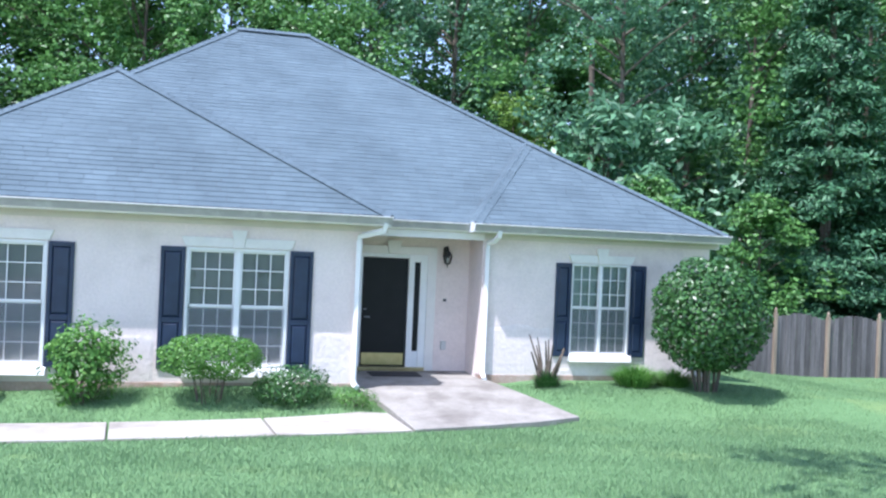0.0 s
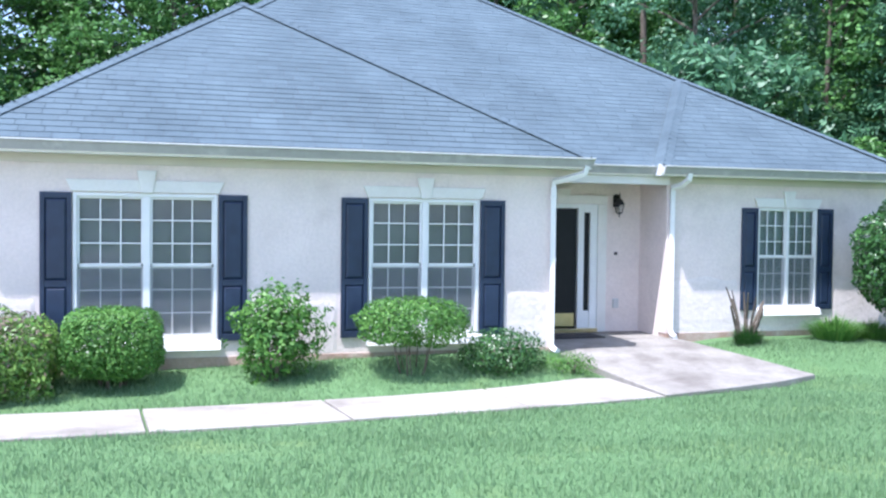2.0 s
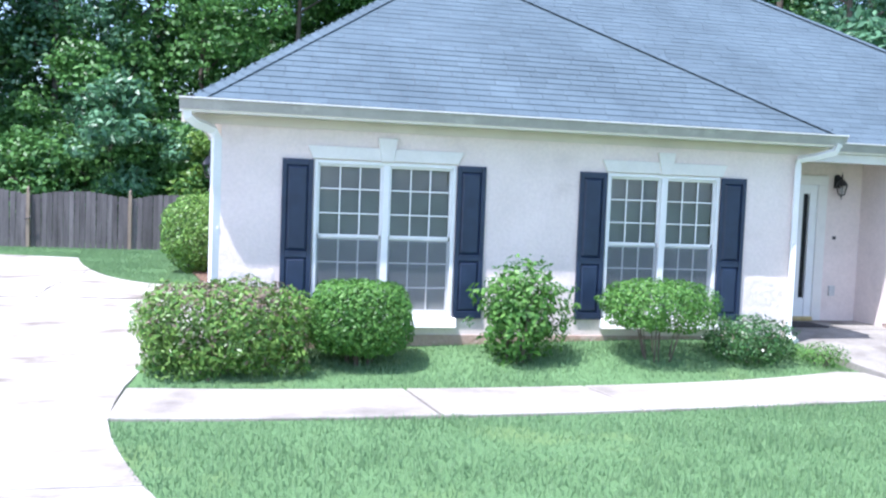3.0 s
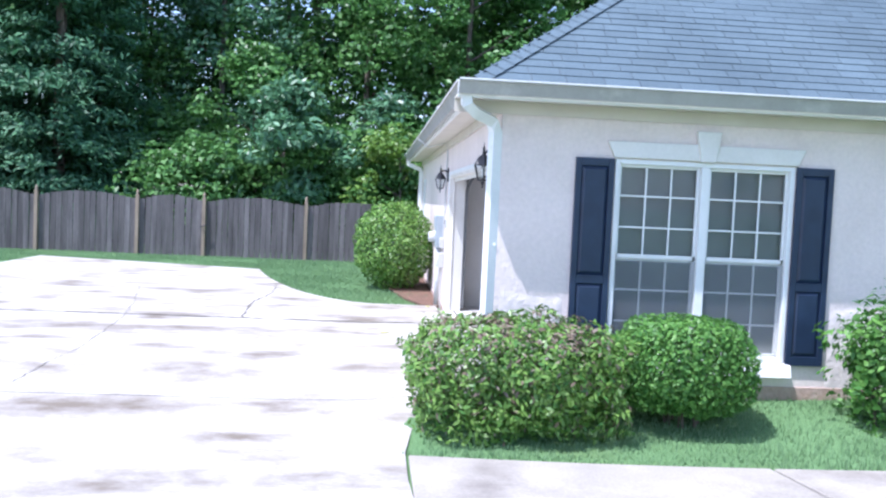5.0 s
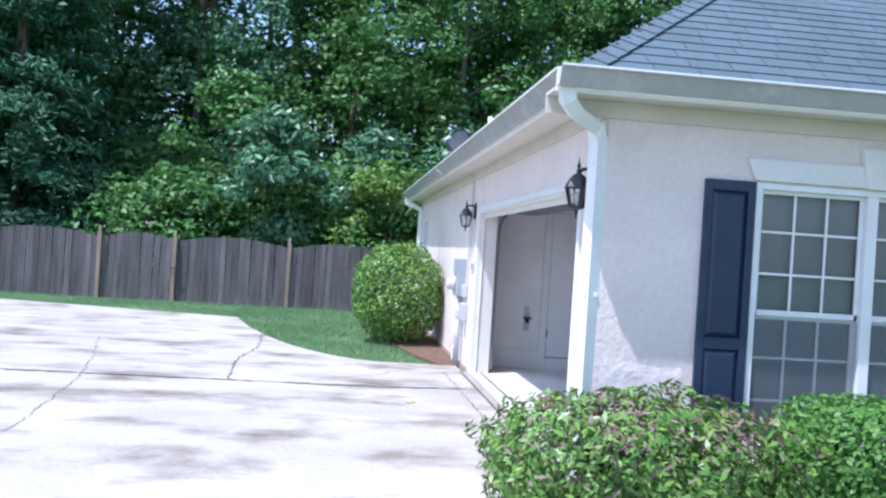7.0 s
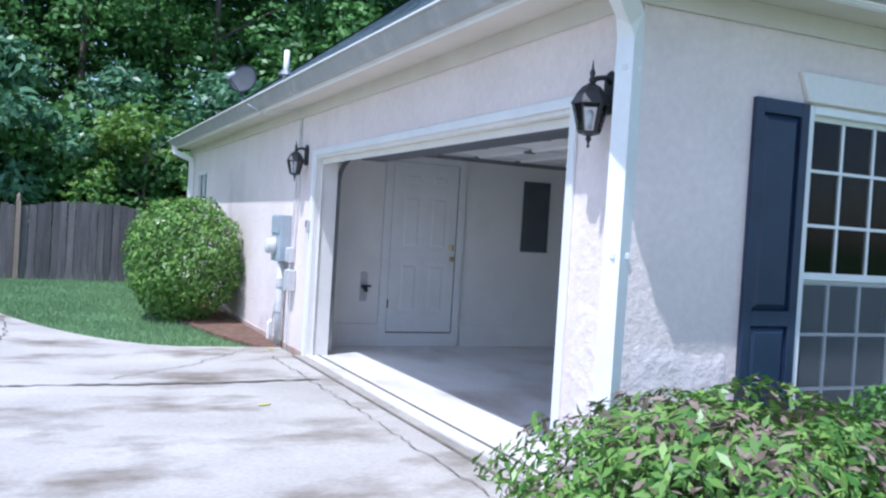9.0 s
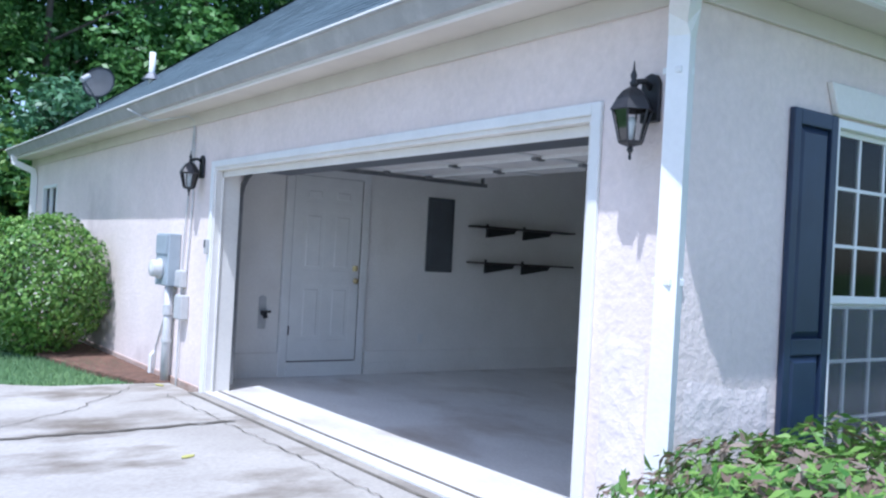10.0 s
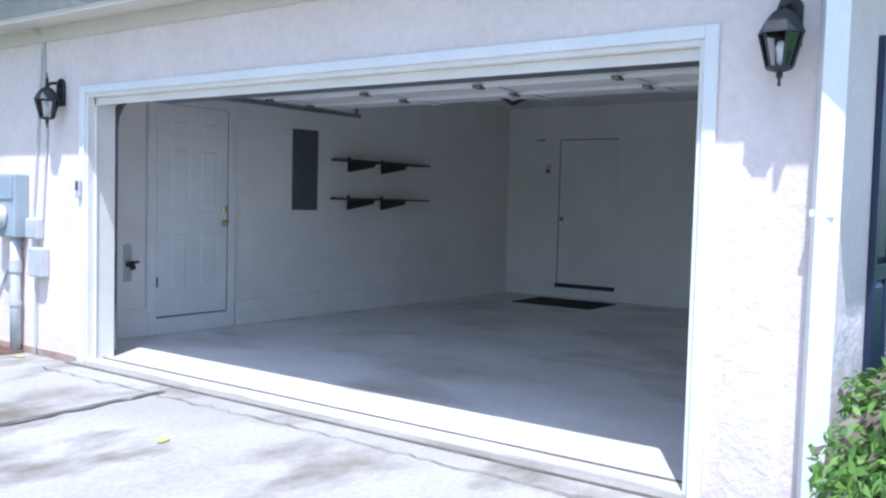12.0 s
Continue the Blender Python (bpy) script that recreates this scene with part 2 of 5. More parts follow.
def to_mesh(name, bm, mat, smooth=False):
    me = bpy.data.meshes.new(name)
    bm.normal_update()
    bm.to_mesh(me)
    bm.free()
    me.materials.append(mat)
    if smooth:
        for p in me.polygons:
            p.use_smooth = True
    return me


def part(name, bm, mat, parent, label="", smooth=False):
    ob = new(name, to_mesh(name, bm, mat, smooth))
    ob.parent = parent
    if label:
        tagged(ob, label)
    return ob


def thing(name, label, category, group="", kind="", at=(0, 0, 0)):
    ob = new(name)
    ob.location = at
    ob.empty_display_size = 0.1
    return tagged(ob, label, category, group, kind)


def solid(name, bm, mat, label, category, kind="structure", group="", smooth=False):
    return tagged(new(name, to_mesh(name, bm, mat, smooth)), label, category, group, kind)


def flat_mesh(name, verts, faces, mats, indices=None, smooth=False):
    me = bpy.data.meshes.new(name)
    me.from_pydata(verts, [], faces)
    for m in mats:
        me.materials.append(m)
    if indices is not None:
        me.polygons.foreach_set("material_index", np.asarray(indices, dtype=np.int32))
    me.update()
    return me


def smooth_step(a, b, v):
    k = min(1.0, max(0.0, (v - a) / (b - a)))
    return k * k * (3 - 2 * k)


# ---- ground ----
def front_edge(y):
    """Where the drive meets the front lawn: it flares towards the street."""
    if y > 11.75:
        return -2.31 + 0.20 * (y - 11.75) / 1.5
    return min(-1.25, -2.31 + 0.15 * max(0.0, 10.8 - y) ** 1.5)


XL, XG, YF, YR, YD = -1.475, 5.86, 13.27, 14.15, 15.02
PX = 8.43


def height(x, y):
    """The lie of the land: the lawn rises to the street, the drive lies level, the ground falls to the east."""
    slope = min(0.082, max(0.03, 0.056 + 0.008 * x))
    d = 10.9 - y
    z = -0.25 + slope * (d if d > 0 else 0)
    if d < 0:
        up = 0.03 * smooth_step(11.6, 12.4, y) + 0.25 * smooth_step(11.7, 13.2, y) * smooth_step(-2.2, 9.0, x) + 0.10 * smooth_step(11.8, 13.0, y)
        z += min(0.27, up)
    east = smooth_step(12.5, 20, x) * smooth_step(6, 20, y) * 0.72
    west = smooth_step(front_edge(min(y, 11.7)) + 0.11, front_edge(min(y, 11.7)) - 0.19, x)
    drive_z = -0.248 + 0.178 * smooth_step(11.6, 15.0, y)
    drive_z += 0.033 * max(0.0, 10.9 - y)
    back = smooth_step(13.5, 15.0, y) * (1 - smooth_step(6, 9, x))
    z = z * (1 - west) + drive_z * west
    z = z * (1 - back) + (-0.06) * back
    porch = smooth_step(5.9, 6.3, x) * (1 - smooth_step(8.8, 9.5, x)) * smooth_step(10.9, 11.6, y)
    return (z - east) * (1 - porch) + (-0.30 + 0.255 * smooth_step(11.2, 14.0, y)) * porch


def ground_mesh():
    """One sheet: fine near the house, coarse out to the horizon."""
    xs = [-600, -300, -150, -80, -50, -36] + [-28 + 1.0 * k for k in range(17)] + [-11 + 0.25 * k for k in range(110)] + [16.5 + 1.0 * k for k in range(18)] + [40, 60, 100, 200, 400, 600]
    ys = [-600, -300, -150, -80, -40, -20] + [-12 + 1.0 * k for k in range(12)] + [0.25 + 0.25 * k for k in range(128)] + [33 + 1.5 * k for k in range(14)] + [60, 90, 150, 300, 600]
    verts, faces = [], []
    for y in ys:
        for x in xs:
            verts.append((x, y, height(max(-30, min(30, x)), max(-12, min(40, y))) - 0.012 + 0.006 * noise.noise(Vector((x * 0.8, y * 0.8, 0)))))
    w = len(xs)
    for j in range(len(ys) - 1):
        for i in range(w - 1):
            faces.append((j * w + i, j * w + i + 1, (j + 1) * w + i + 1, (j + 1) * w + i))
    return flat_mesh("ground", verts, faces, [LAWN], smooth=True)


tagged(new("ground", ground_mesh()), "mown green lawn sloping down to the house", "lawn", kind="structure")


def slab_piece(outline, thick=0.10, lift=0.0, zfun=None, sink=0.01):
    """A concrete slab that follows the land, with small chamfered edges."""
    bm = bmesh.new()
    zf = zfun or height
    c = Vector((sum(p[0] for p in outline) / len(outline), sum(p[1] for p in outline) / len(outline)))
    top = [bm.verts.new((p[0], p[1], zf(*p) + lift - sink)) for p in outline]
    inner = []
    for p in outline:
        d = (c - Vector(p[:2]))
        q = Vector(p[:2]) + d.normalized() * 0.012
        inner.append(bm.verts.new((q.x, q.y, zf(q.x, q.y) + lift)))
    low = [bm.verts.new((p[0], p[1], zf(*p) + lift - thick)) for p in outline]
    bm.faces.new(inner)
    for i in range(len(outline)):
        j = (i + 1) % len(outline)
        bm.faces.new((top[i], top[j], inner[j], inner[i]))
        bm.faces.new((low[i], low[j], top[j], top[i]))
    bmesh.ops.recalc_face_normals(bm, faces=bm.faces[:])
    return bm


# front walk: flags with open joints
walk_way = thing("pavement", "pale concrete garden path of separate flags", "path", kind="structure")


def edge_back(x):
    return 11.53 + 0.0172 * (x - 0.5) ** 2


def edge_front(x):
    return 10.25 + 0.019 * (x - 0.5) ** 2


joints = [-2.3, 0.5, 2.5, 4.55, 6.45]
for a, b in zip(joints, joints[1:]):
    pts = []
    for k in range(5):
        x = a + 0.015 + (b - a - 0.030) * k / 4
        pts.append((x + 0.12 * (1 - k / 4) * (a > 0) + 0.12 * (k / 4) * (b > 0), edge_front(x)))
    for k in range(4, -1, -1):
        x = a + 0.015 + (b - a - 0.030) * k / 4
        pts.append((x, edge_back(x)))
    part("slab", slab_piece(pts, lift=0.022), CONCRETE, walk_way)


def apron(x, y):
    """Height of the porch slab: level at the door, falling to the path."""
    k = smooth_step(11.2, 14.0, y)
    return -0.235 + 0.255 * k


entrance = thing("porch", "stained concrete entrance slab before the front door", "porch", kind="structure")
part("slab", slab_piece([(6.59, edge_front(6.47)), (7.6, 11.17), (8.6, 11.43), (9.36, 11.70), (9.05, 12.55), (8.58, 13.75), (8.50, 14.08), (6.12, 14.08), (6.12, 13.2), (6.35, 12.6), (6.47, edge_back(6.47))], zfun=apron, lift=0.02, thick=0.15), PORCH, entrance)
part("slab", box(6.1, PX, 14.09, YD + 0.1, -0.2, 0.04), PORCH, entrance)

# drive: large slabs with joints
driveway = thing("driveway", "sun-bleached concrete driveway with cracks and dark stains", "driveway", kind="structure")


def drive_height(x, y):
    return height(min(x, -3.4), y) * (1 - smooth_step(-3.0, -1.6, x) * smooth_step(12, 13.6, y)) + (-0.035) * smooth_step(-3.0, -1.6, x) * smooth_step(12, 13.6, y) + 0.014


def drive_slab(x0, x1, y0, y1, name="slab", right=None, n=7, slant=0.0):
    bm = bmesh.new()
    grid = []
    for j in range(n + 1):
        y = y0 + (y1 - y0) * j / n
        r = right(y) if right else x1
        row = []
        for i in range(n + 1):
            px = x0 + (r - x0) * i / n
            py = y + slant * (x1 - px) * j / n
            row.append(bm.verts.new((px, py, drive_height(px, py))))
        grid.append(row)
    for j in range(n):
        for i in range(n):
            bm.faces.new((grid[j][i], grid[j][i + 1], grid[j + 1][i + 1], grid[j + 1][i]))
    rim = [e for e in bm.edges if e.is_boundary]
    ext = bmesh.ops.extrude_edge_only(bm, edges=rim)
    for v in ext["geom"]:
        if isinstance(v, bmesh.types.BMVert):
            v.co.z -= 0.12
    bmesh.ops.recalc_face_normals(bm, faces=bm.faces[:])
    part(name, bm, DRIVE, driveway)


def lawn_edge(y):
    """Where the drive meets the grass by the side of the house: a sweep."""
    k = min(1.0, max(0.0, (y - 19.5) / (25.6 - 19.5)))
    return -1.55 - 3.65 * (k ** 0.35)


G = 0.009
for y0, y1 in ((-12.0, -6.0), (-6.0, 0.0), (0.0, 4.2), (4.2, 8.4), (8.4, 13.1)):
    drive_slab(-6.4 + G, -2.3, y0 + G, y1 - G, right=front_edge)
    drive_slab(-10.6 + G, -6.4 - G, y0 + G, y1 - G)
drive_slab(-10.6 + G, -1.56, 13.1 + G, 17.5 - G, n=16)
drive_slab(-10.6 + G, -1.56, 17.5 + G, 19.5, n=16)
drive_slab(-10.6 + G, -1.56, 19.5, 22.5 - G, right=lawn_edge, n=16)
drive_slab(-10.6 + G, -5.2, 22.5 + G, 25.6, right=lawn_edge, n=12, slant=0.27)


def crack(points, w=0.012):
    """A broken, wandering crack line in the concrete."""
    vv, ff = [], []
    rnd = random.Random(len(points) + int(points[0][0] * 10))
    line = []
    for (ax, ay), (cx, cy) in zip(points, points[1:]):
        n = max(3, int(math.hypot(cx - ax, cy - ay) / 0.09))
        line += [(ax + (cx - ax) * k / n + rnd.uniform(-0.025, 0.025), ay + (cy - ay) * k / n + rnd.uniform(-0.025, 0.025)) for k in range(n)]
    for i, (px, py) in enumerate(line):
        j = line[min(i + 1, len(line) - 1)]
        h = line[max(i - 1, 0)]
        d = Vector((j[0] - h[0], j[1] - h[1])).normalized()
        q = w * rnd.uniform(0.25, 1.0)
        z = drive_height(px, py) + 0.008
        vv += [(px - d.y * q, py + d.x * q, z), (px + d.y * q, py - d.x * q, z)]
        if i:
            k = 2 * i
            ff.append((k - 2, k - 1, k + 1, k))
    ob = new("crack", flat_mesh("crack", vv, ff, [CRACK]))
    ob.parent = driveway


CRACK = material("crack_dirt", (0.085, 0.075, 0.06), (0.16, 0.145, 0.12), 0.95, 5.0)
crack([(-10.4, 17.45), (-6.0, 17.5), (-1.62, 17.43)], 0.034)
crack([(-1.80, 13.3), (-1.79, 16.0), (-1.81, 18.9)], 0.006)
crack([(-4.45, 22.4), (-4.35, 20.6), (-4.5, 19.2), (-4.4, 17.5)])
crack([(-6.7, 21.0), (-6.25, 19.0), (-5.95, 17.4)], 0.005)
crack([(-5.95, 17.4), (-5.85, 16.4), (-5.7, 14.7), (-5.9, 13.3)], 0.006)
crack([(-2.0, 19.3), (-2.7, 18.4), (-3.6, 17.6)], 0.008)

# ---- house shell ----
TOP = 2.70


def pierced(axis, a0, a1, b0, b1, z0, z1, openings):
    """A wall along an axis, from a0 to a1, b0 to b1 thick, with openings (from, to, sill, head)."""
    bm = bmesh.new()
    cuts = sorted({a0, a1, *(o[0] for o in openings), *(o[1] for o in openings)})
    for p, q in zip(cuts, cuts[1:]):
        holes = sorted((o[2], o[3]) for o in openings if o[0] < (p + q) / 2 < o[1])
        low = z0
        for s, h in holes + [(z1, z1)]:
            if s > low + 1e-6:
                if axis == "x":
                    bx(bm, p, q, b0, b1, low, s)
                else:
                    bx(bm, b0, b1, p, q, low, s)
            low = h
    bmesh.ops.remove_doubles(bm, verts=bm.verts[:], dist=1e-5)
    return bm


W1, W2, W3 = (-0.385, 1.36, 0.29, 2.17), (3.36, 4.945, 0.29, 2.17), (10.15, 11.31, 0.49, 2.16)
solid("wall_front_west", pierced("x", XL, 6.10, YF, YF + 0.2, 0.06, TOP, [W1, W2]), STUCCO, "pale pink-beige stucco front wall", "wall")
solid("wall_front_east", pierced("x", PX, 12.95, YR, YR + 0.2, 0.10, TOP, [W3]), STUCCO, "pale pink-beige stucco front wall", "wall")
solid("wall_porch", pierced("x", 5.90, PX + 0.2, YD, YD + 0.2, 0.0, TOP, [(6.30, 7.62, 0.06, 2.19)]), STUCCO, "stucco wall behind the recessed porch", "wall")
solid("wall_porch_east", box(PX, PX + 0.2, YR + 0.2, YD, 0.0, TOP), STUCCO, "stucco side wall of the porch", "wall")
solid("wall_porch_west", box(5.90, 6.10, YF + 0.2, YD, 0.0, TOP), STUCCO, "stucco side wall of the porch", "wall")
GY0, GY1, GH = 13.85, 18.77, 2.09
solid("wall_garage", pierced("y", YF + 0.2, 27.0, XL, XL + 0.2, 0.0, TOP, [(GY0, GY1, 0.0, GH), (25.35, 26.35, 1.25, 2.18)]), STUCCO, "stucco side wall with a wide garage opening", "wall")
solid("wall_back", box(XL, 12.95, 27.0, 27.2, -0.3, TOP), STUCCO, "stucco back wall of the house", "wall")
solid("wall_east", box(12.75, 12.95, YR + 0.2, 27.0, -0.3, TOP), STUCCO, "stucco end wall of the house", "wall")
solid("footing_front", box(XL + 0.004, 6.09, YF - 0.012, YF + 0.19, -0.5, 0.06, 0.006), FOOTING, "stained base of the stucco wall", "footing")
solid("footing_east", box(PX + 0.01, 12.94, YR - 0.012, YR + 0.19, -0.5, 0.10, 0.006), FOOTING, "stained base of the stucco wall", "footing")
solid("footing_side", box(XL - 0.012, XL + 0.19, 18.9, 27.0, -0.5, 0.02, 0.006), FOOTING, "stained base of the stucco wall", "footing")
solid("footing_pier", box(XL - 0.010, XL + 0.19, YF + 0.2, GY0 - 0.1, -0.5, 0.0, 0.006), FOOTING, "stained base of the stucco wall", "footing")


def rough_skin(x0, x1, z0, z1, y, seed, flip=False):
    """The thick trowelled stucco of the lower wall: an uneven sheet that thins out at its upper edge."""
    nx, nz = max(4, int((x1 - x0) / 0.035)), max(4, int((z1 - z0) / 0.035))
    verts, faces = [], []
    for j in range(nz + 1):
        for i in range(nx + 1):
            u, w = x0 + (x1 - x0) * i / nx, z0 + (z1 - z0) * j / nz
            n1 = noise.ridged_multi_fractal(Vector((u * 2.4, w * 2.4, seed)), 1.0, 2.0, 4, 1.0, 2.0, noise_basis="PERLIN_ORIGINAL")
            top = z1 - 0.10 - 0.14 * noise.noise(Vector((u * 1.7, 3.1, seed)))
            fade = 1 - smooth_step(top - 0.12, top + 0.02, w)
            side = smooth_step(0, 0.06, min(u - x0, x1 - u))
            d = (0.0015 + 0.0024 * n1) * fade * side - 0.006 * (1 - fade * side)
            verts.append((y - d, u, w) if flip else (u, y - d, w))
    for j in range(nz):
        for i in range(nx):
            a = j * (nx + 1) + i
            f = (a, a + 1, a + nx + 2, a + nx + 1)
            faces.append(f[::-1] if flip else f)
    return verts, faces


def rough_patch(name, spans, y, z0, z1, seed, flip=False):
    verts, faces = [], []
    for a, b, s, t in spans:
        v, f = rough_skin(a, b, s, t, y, seed + a, flip)
        k = len(verts)
        verts += v
        faces += [tuple(i + k for i in q) for q in f]
    tagged(new(name, flat_mesh(name, verts, faces, [STUCCO_ROUGH], smooth=True)), "rough trowelled stucco on the lower wall", "stucco", kind="structure")


rough_patch("trim_stucco_front", [(XL + 0.02, -0.80, 0.06, 1.05), (1.77, 2.96, 0.06, 0.95), (5.35, 6.02, 0.06, 0.95), (-0.80, 1.77, 0.06, 0.15), (2.96, 5.35, 0.06, 0.15)], YF - 0.001, 0, 1, 1.0)
rough_patch("trim_stucco_east", [(8.55, 9.80, 0.1, 1.15), (11.66, 12.9, 0.1, 1.15), (9.80, 11.66, 0.1, 0.34)], YR - 0.001, 0, 1, 7.0)
rough_patch("trim_stucco_pier", [(13.42, 13.74, 0.0, 1.15)], XL - 0.001, 0, 1, 12.0, True)

# floors and inner walls
solid("floor_garage", box(XL + 0.0, XG, 13.47, 19.48, -0.12, 0.0), GARAGE_FLOOR, "grey concrete garage floor with faint stains", "floor")
solid("trim_sill", box(XL - 0.085, XL - 0.004, GY0 - 0.06, GY1 + 0.08, -0.12, -0.012, 0.006), CONCRETE, "pale concrete strip at the garage entrance", "threshold")
solid("trim_sill_joint", box(XL + 0.13, XL + 0.158, GY0 + 0.03, GY1 - 0.03, 0.0005, 0.004), CRACK, "dirty joint across the garage entrance", "joint")
solid("trim_drive_joint", box(XL - 0.112, XL - 0.084, GY0 - 0.3, GY1 + 0.10, -0.05, -0.016), CRACK, "dirty joint between driveway and garage sill", "joint")
solid("ceiling_garage", box(XL + 0.2, XG, 13.47, 19.48, 2.72, 2.76), GARAGE_WALL, "white garage ceiling", "ceiling")
solid("wall_garage_north", box(XL + 0.2, XG, 19.48, 19.60, 0, 2.72), GARAGE_WALL, "white painted garage side wall", "wall")
solid("wall_garage_east", box(XG, XG + 0.12, YF + 0.22, 19.60, 0, 2.72), GARAGE_WALL, "white painted garage back wall", "wall")
for nm, bb in (("baseboard_north", (XL + 0.2, -0.40, 19.455, 19.48, 0.0, 0.26)), ("baseboard_north_east", (0.64, XG, 19.455, 19.48, 0.0, 0.26)), ("baseboard_east", (XG - 0.025, XG, 18.75, 19.455, 0, 0.17)), ("baseboard_east_far", (XG - 0.025, XG, 13.7, 17.78, 0, 0.17))):
    solid(nm, box(*bb, 0.006), GARAGE_WALL, "painted concrete curb at the wall's foot", "baseboard")
solid("trim_curb", box(0.64, XG - 0.025, 19.443, 19.454, 0.0, 0.13, 0.003), GARAGE_WALL, "painted curb", "baseboard")
solid("floor_house", box(XL + 0.2, 12.75, 19.62, 27.0, 0.0, 0.04), ROOM_WALL, "room floor", "floor")
solid("floor_hall", box(XG + 0.12, 12.75, YD + 0.2, 19.6, 0.0, 0.04), ROOM_WALL, "room floor", "floor")
solid("wall_garage_south", box(XL + 0.2, XG, 13.50, 13.54, 0.0, 2.72), GARAGE_WALL, "white painted garage wall", "wall")
solid("wall_room_east", box(8.7, 12.7, 15.5, 15.6, 0.0, 2.7), ROOM_WALL, "plain room wall", "wall")
solid("ceiling_house", box(XG + 0.12, 12.75, YR + 0.22, 27.0, 2.72, 2.76), ROOM_WALL, "plain ceiling", "ceiling")
solid("ceiling_back", box(XL + 0.2, XG + 0.12, 19.62, 27.0, 2.72, 2.76), ROOM_WALL, "plain ceiling", "ceiling")

# ---- roof ----
EZ = 2.80
roof = thing("roof", "blue-grey asphalt shingle hipped roof", "roof", kind="structure")
P1, PK, PK2, PR = Vector((1.86, 16.6, 5.47)), Vector((4.02, 20.0, 7.21)), Vector((5.72, 20.0, 7.21)), Vector((9.92, 16.25, 4.60))
LW, RE, BK = -1.79, 13.14, 27.3
A0, A1 = Vector((LW, 12.97, EZ)), Vector((6.52, 12.97, EZ))
M0, M1 = Vector((LW + 0.03, 14.05, EZ)), Vector((RE, 14.05, EZ))
R0, R1 = Vector((8.14, 13.82, EZ)), Vector((RE, 13.82, EZ))
MB0, MB1 = Vector((LW + 0.03, BK, EZ)), Vector((RE, BK, EZ))
P1B, PRB = Vector((1.86, 18.4, 5.47)), Vector((9.92, 18.0, 4.60))
A0B, A1B = Vector((LW, 18.0, EZ)), Vector((6.52, 17.5, EZ))
R0B, R1B = Vector((8.14, 17.0, EZ)), Vector((RE + 0.01, 17.0, EZ))
PLANES = {
    "wing_front": (A0, A1, P1), "wing_left": (A0B, A0, P1, P1B), "wing_right": (A1, A1B, P1B, P1),
    "main_front": (M0, M1, PK2, PK), "main_left": (MB0, M0, PK), "main_right": (M1, MB1, PK2), "main_back": (MB1, MB0, PK, PK2),
    "east_front": (R0, R1, PR), "east_left": (R0B, R0, PR, PRB), "east_right": (R1, R1B, PRB, PR)}
bm = bmesh.new()
for pts in PLANES.values():
    bm.faces.new([bm.verts.new(p - Vector((0, 0, 0.012))) for p in pts])
part("roof_deck", bm, FELT, roof)


def course_tabs(pts, start=0.0, stop=99.0, row=0.142, wide=0.33):
    """Shingle tabs on a plane: origin, along, up, normal and width for each."""
    o, along = pts[0], (pts[1] - pts[0]).normalized()
    nrm = along.cross(pts[-1] - pts[0]).normalized()
    if nrm.z < 0:
        nrm = -nrm
    up = nrm.cross(along)
    flat2 = [((p - o).dot(along), (p - o).dot(up)) for p in pts]
    if max(f[1] for f in flat2) <= 0.01:
        up = -up
        flat2 = [(f[0], -f[1]) for f in flat2]
    vmax = max(f[1] for f in flat2)
    k, out = 0, []
    while k * row < vmax:
        v = k * row
        at = min(v + row * 0.5, vmax - 0.005)
        hits = []
        for i in range(len(flat2)):
            (u0, v0), (u1, v1) = flat2[i], flat2[(i + 1) % len(flat2)]
            if (v0 - at) * (v1 - at) < 0:
                hits.append(u0 + (u1 - u0) * (at - v0) / (v1 - v0))
        if len(hits) == 2 and start <= v < stop:
            lo, hi = min(hits), max(hits)
            u = lo - random.random() * wide
            while u < hi:
                w = wide * random.uniform(0.85, 1.15)
                a, b = max(u, lo), min(u + w, hi)
                if b - a > 0.03:
                    out.append((o + along * a + up * (v - 0.006 + random.uniform(-0.004, 0.004)), along, up, nrm, b - a))
                u += w
        k += 1
    return out


verts, faces = [], []
TAB_ROW = 0.155
for key in ("wing_front", "main_front", "east_front", "main_left", "wing_left", "wing_right", "east_left"):
    for o, al, up, nr, w in course_tabs(PLANES[key], start=1.69 if key == "wing_front" else 0.0):
        t = random.uniform(0.006, 0.010)
        k = len(verts)
        g = 0.003
        verts += [o + al * g + nr * 0.001, o + al * (w - g) + nr * 0.001, o + al * (w - g) + nr * t, o + al * g + nr * t, o + al * (w - g) + up * TAB_ROW + nr * 0.003, o + al * g + up * TAB_ROW + nr * 0.003]
        faces += [(k, k + 1, k + 2, k + 3), (k + 3, k + 2, k + 4, k + 5), (k, k + 3, k + 5), (k + 1, k + 4, k + 2)]
field = new("shingle_field", flat_mesh("shingle_field", verts, faces, [SHINGLE]))
field.parent = roof
tagged(field, kind="stuff")


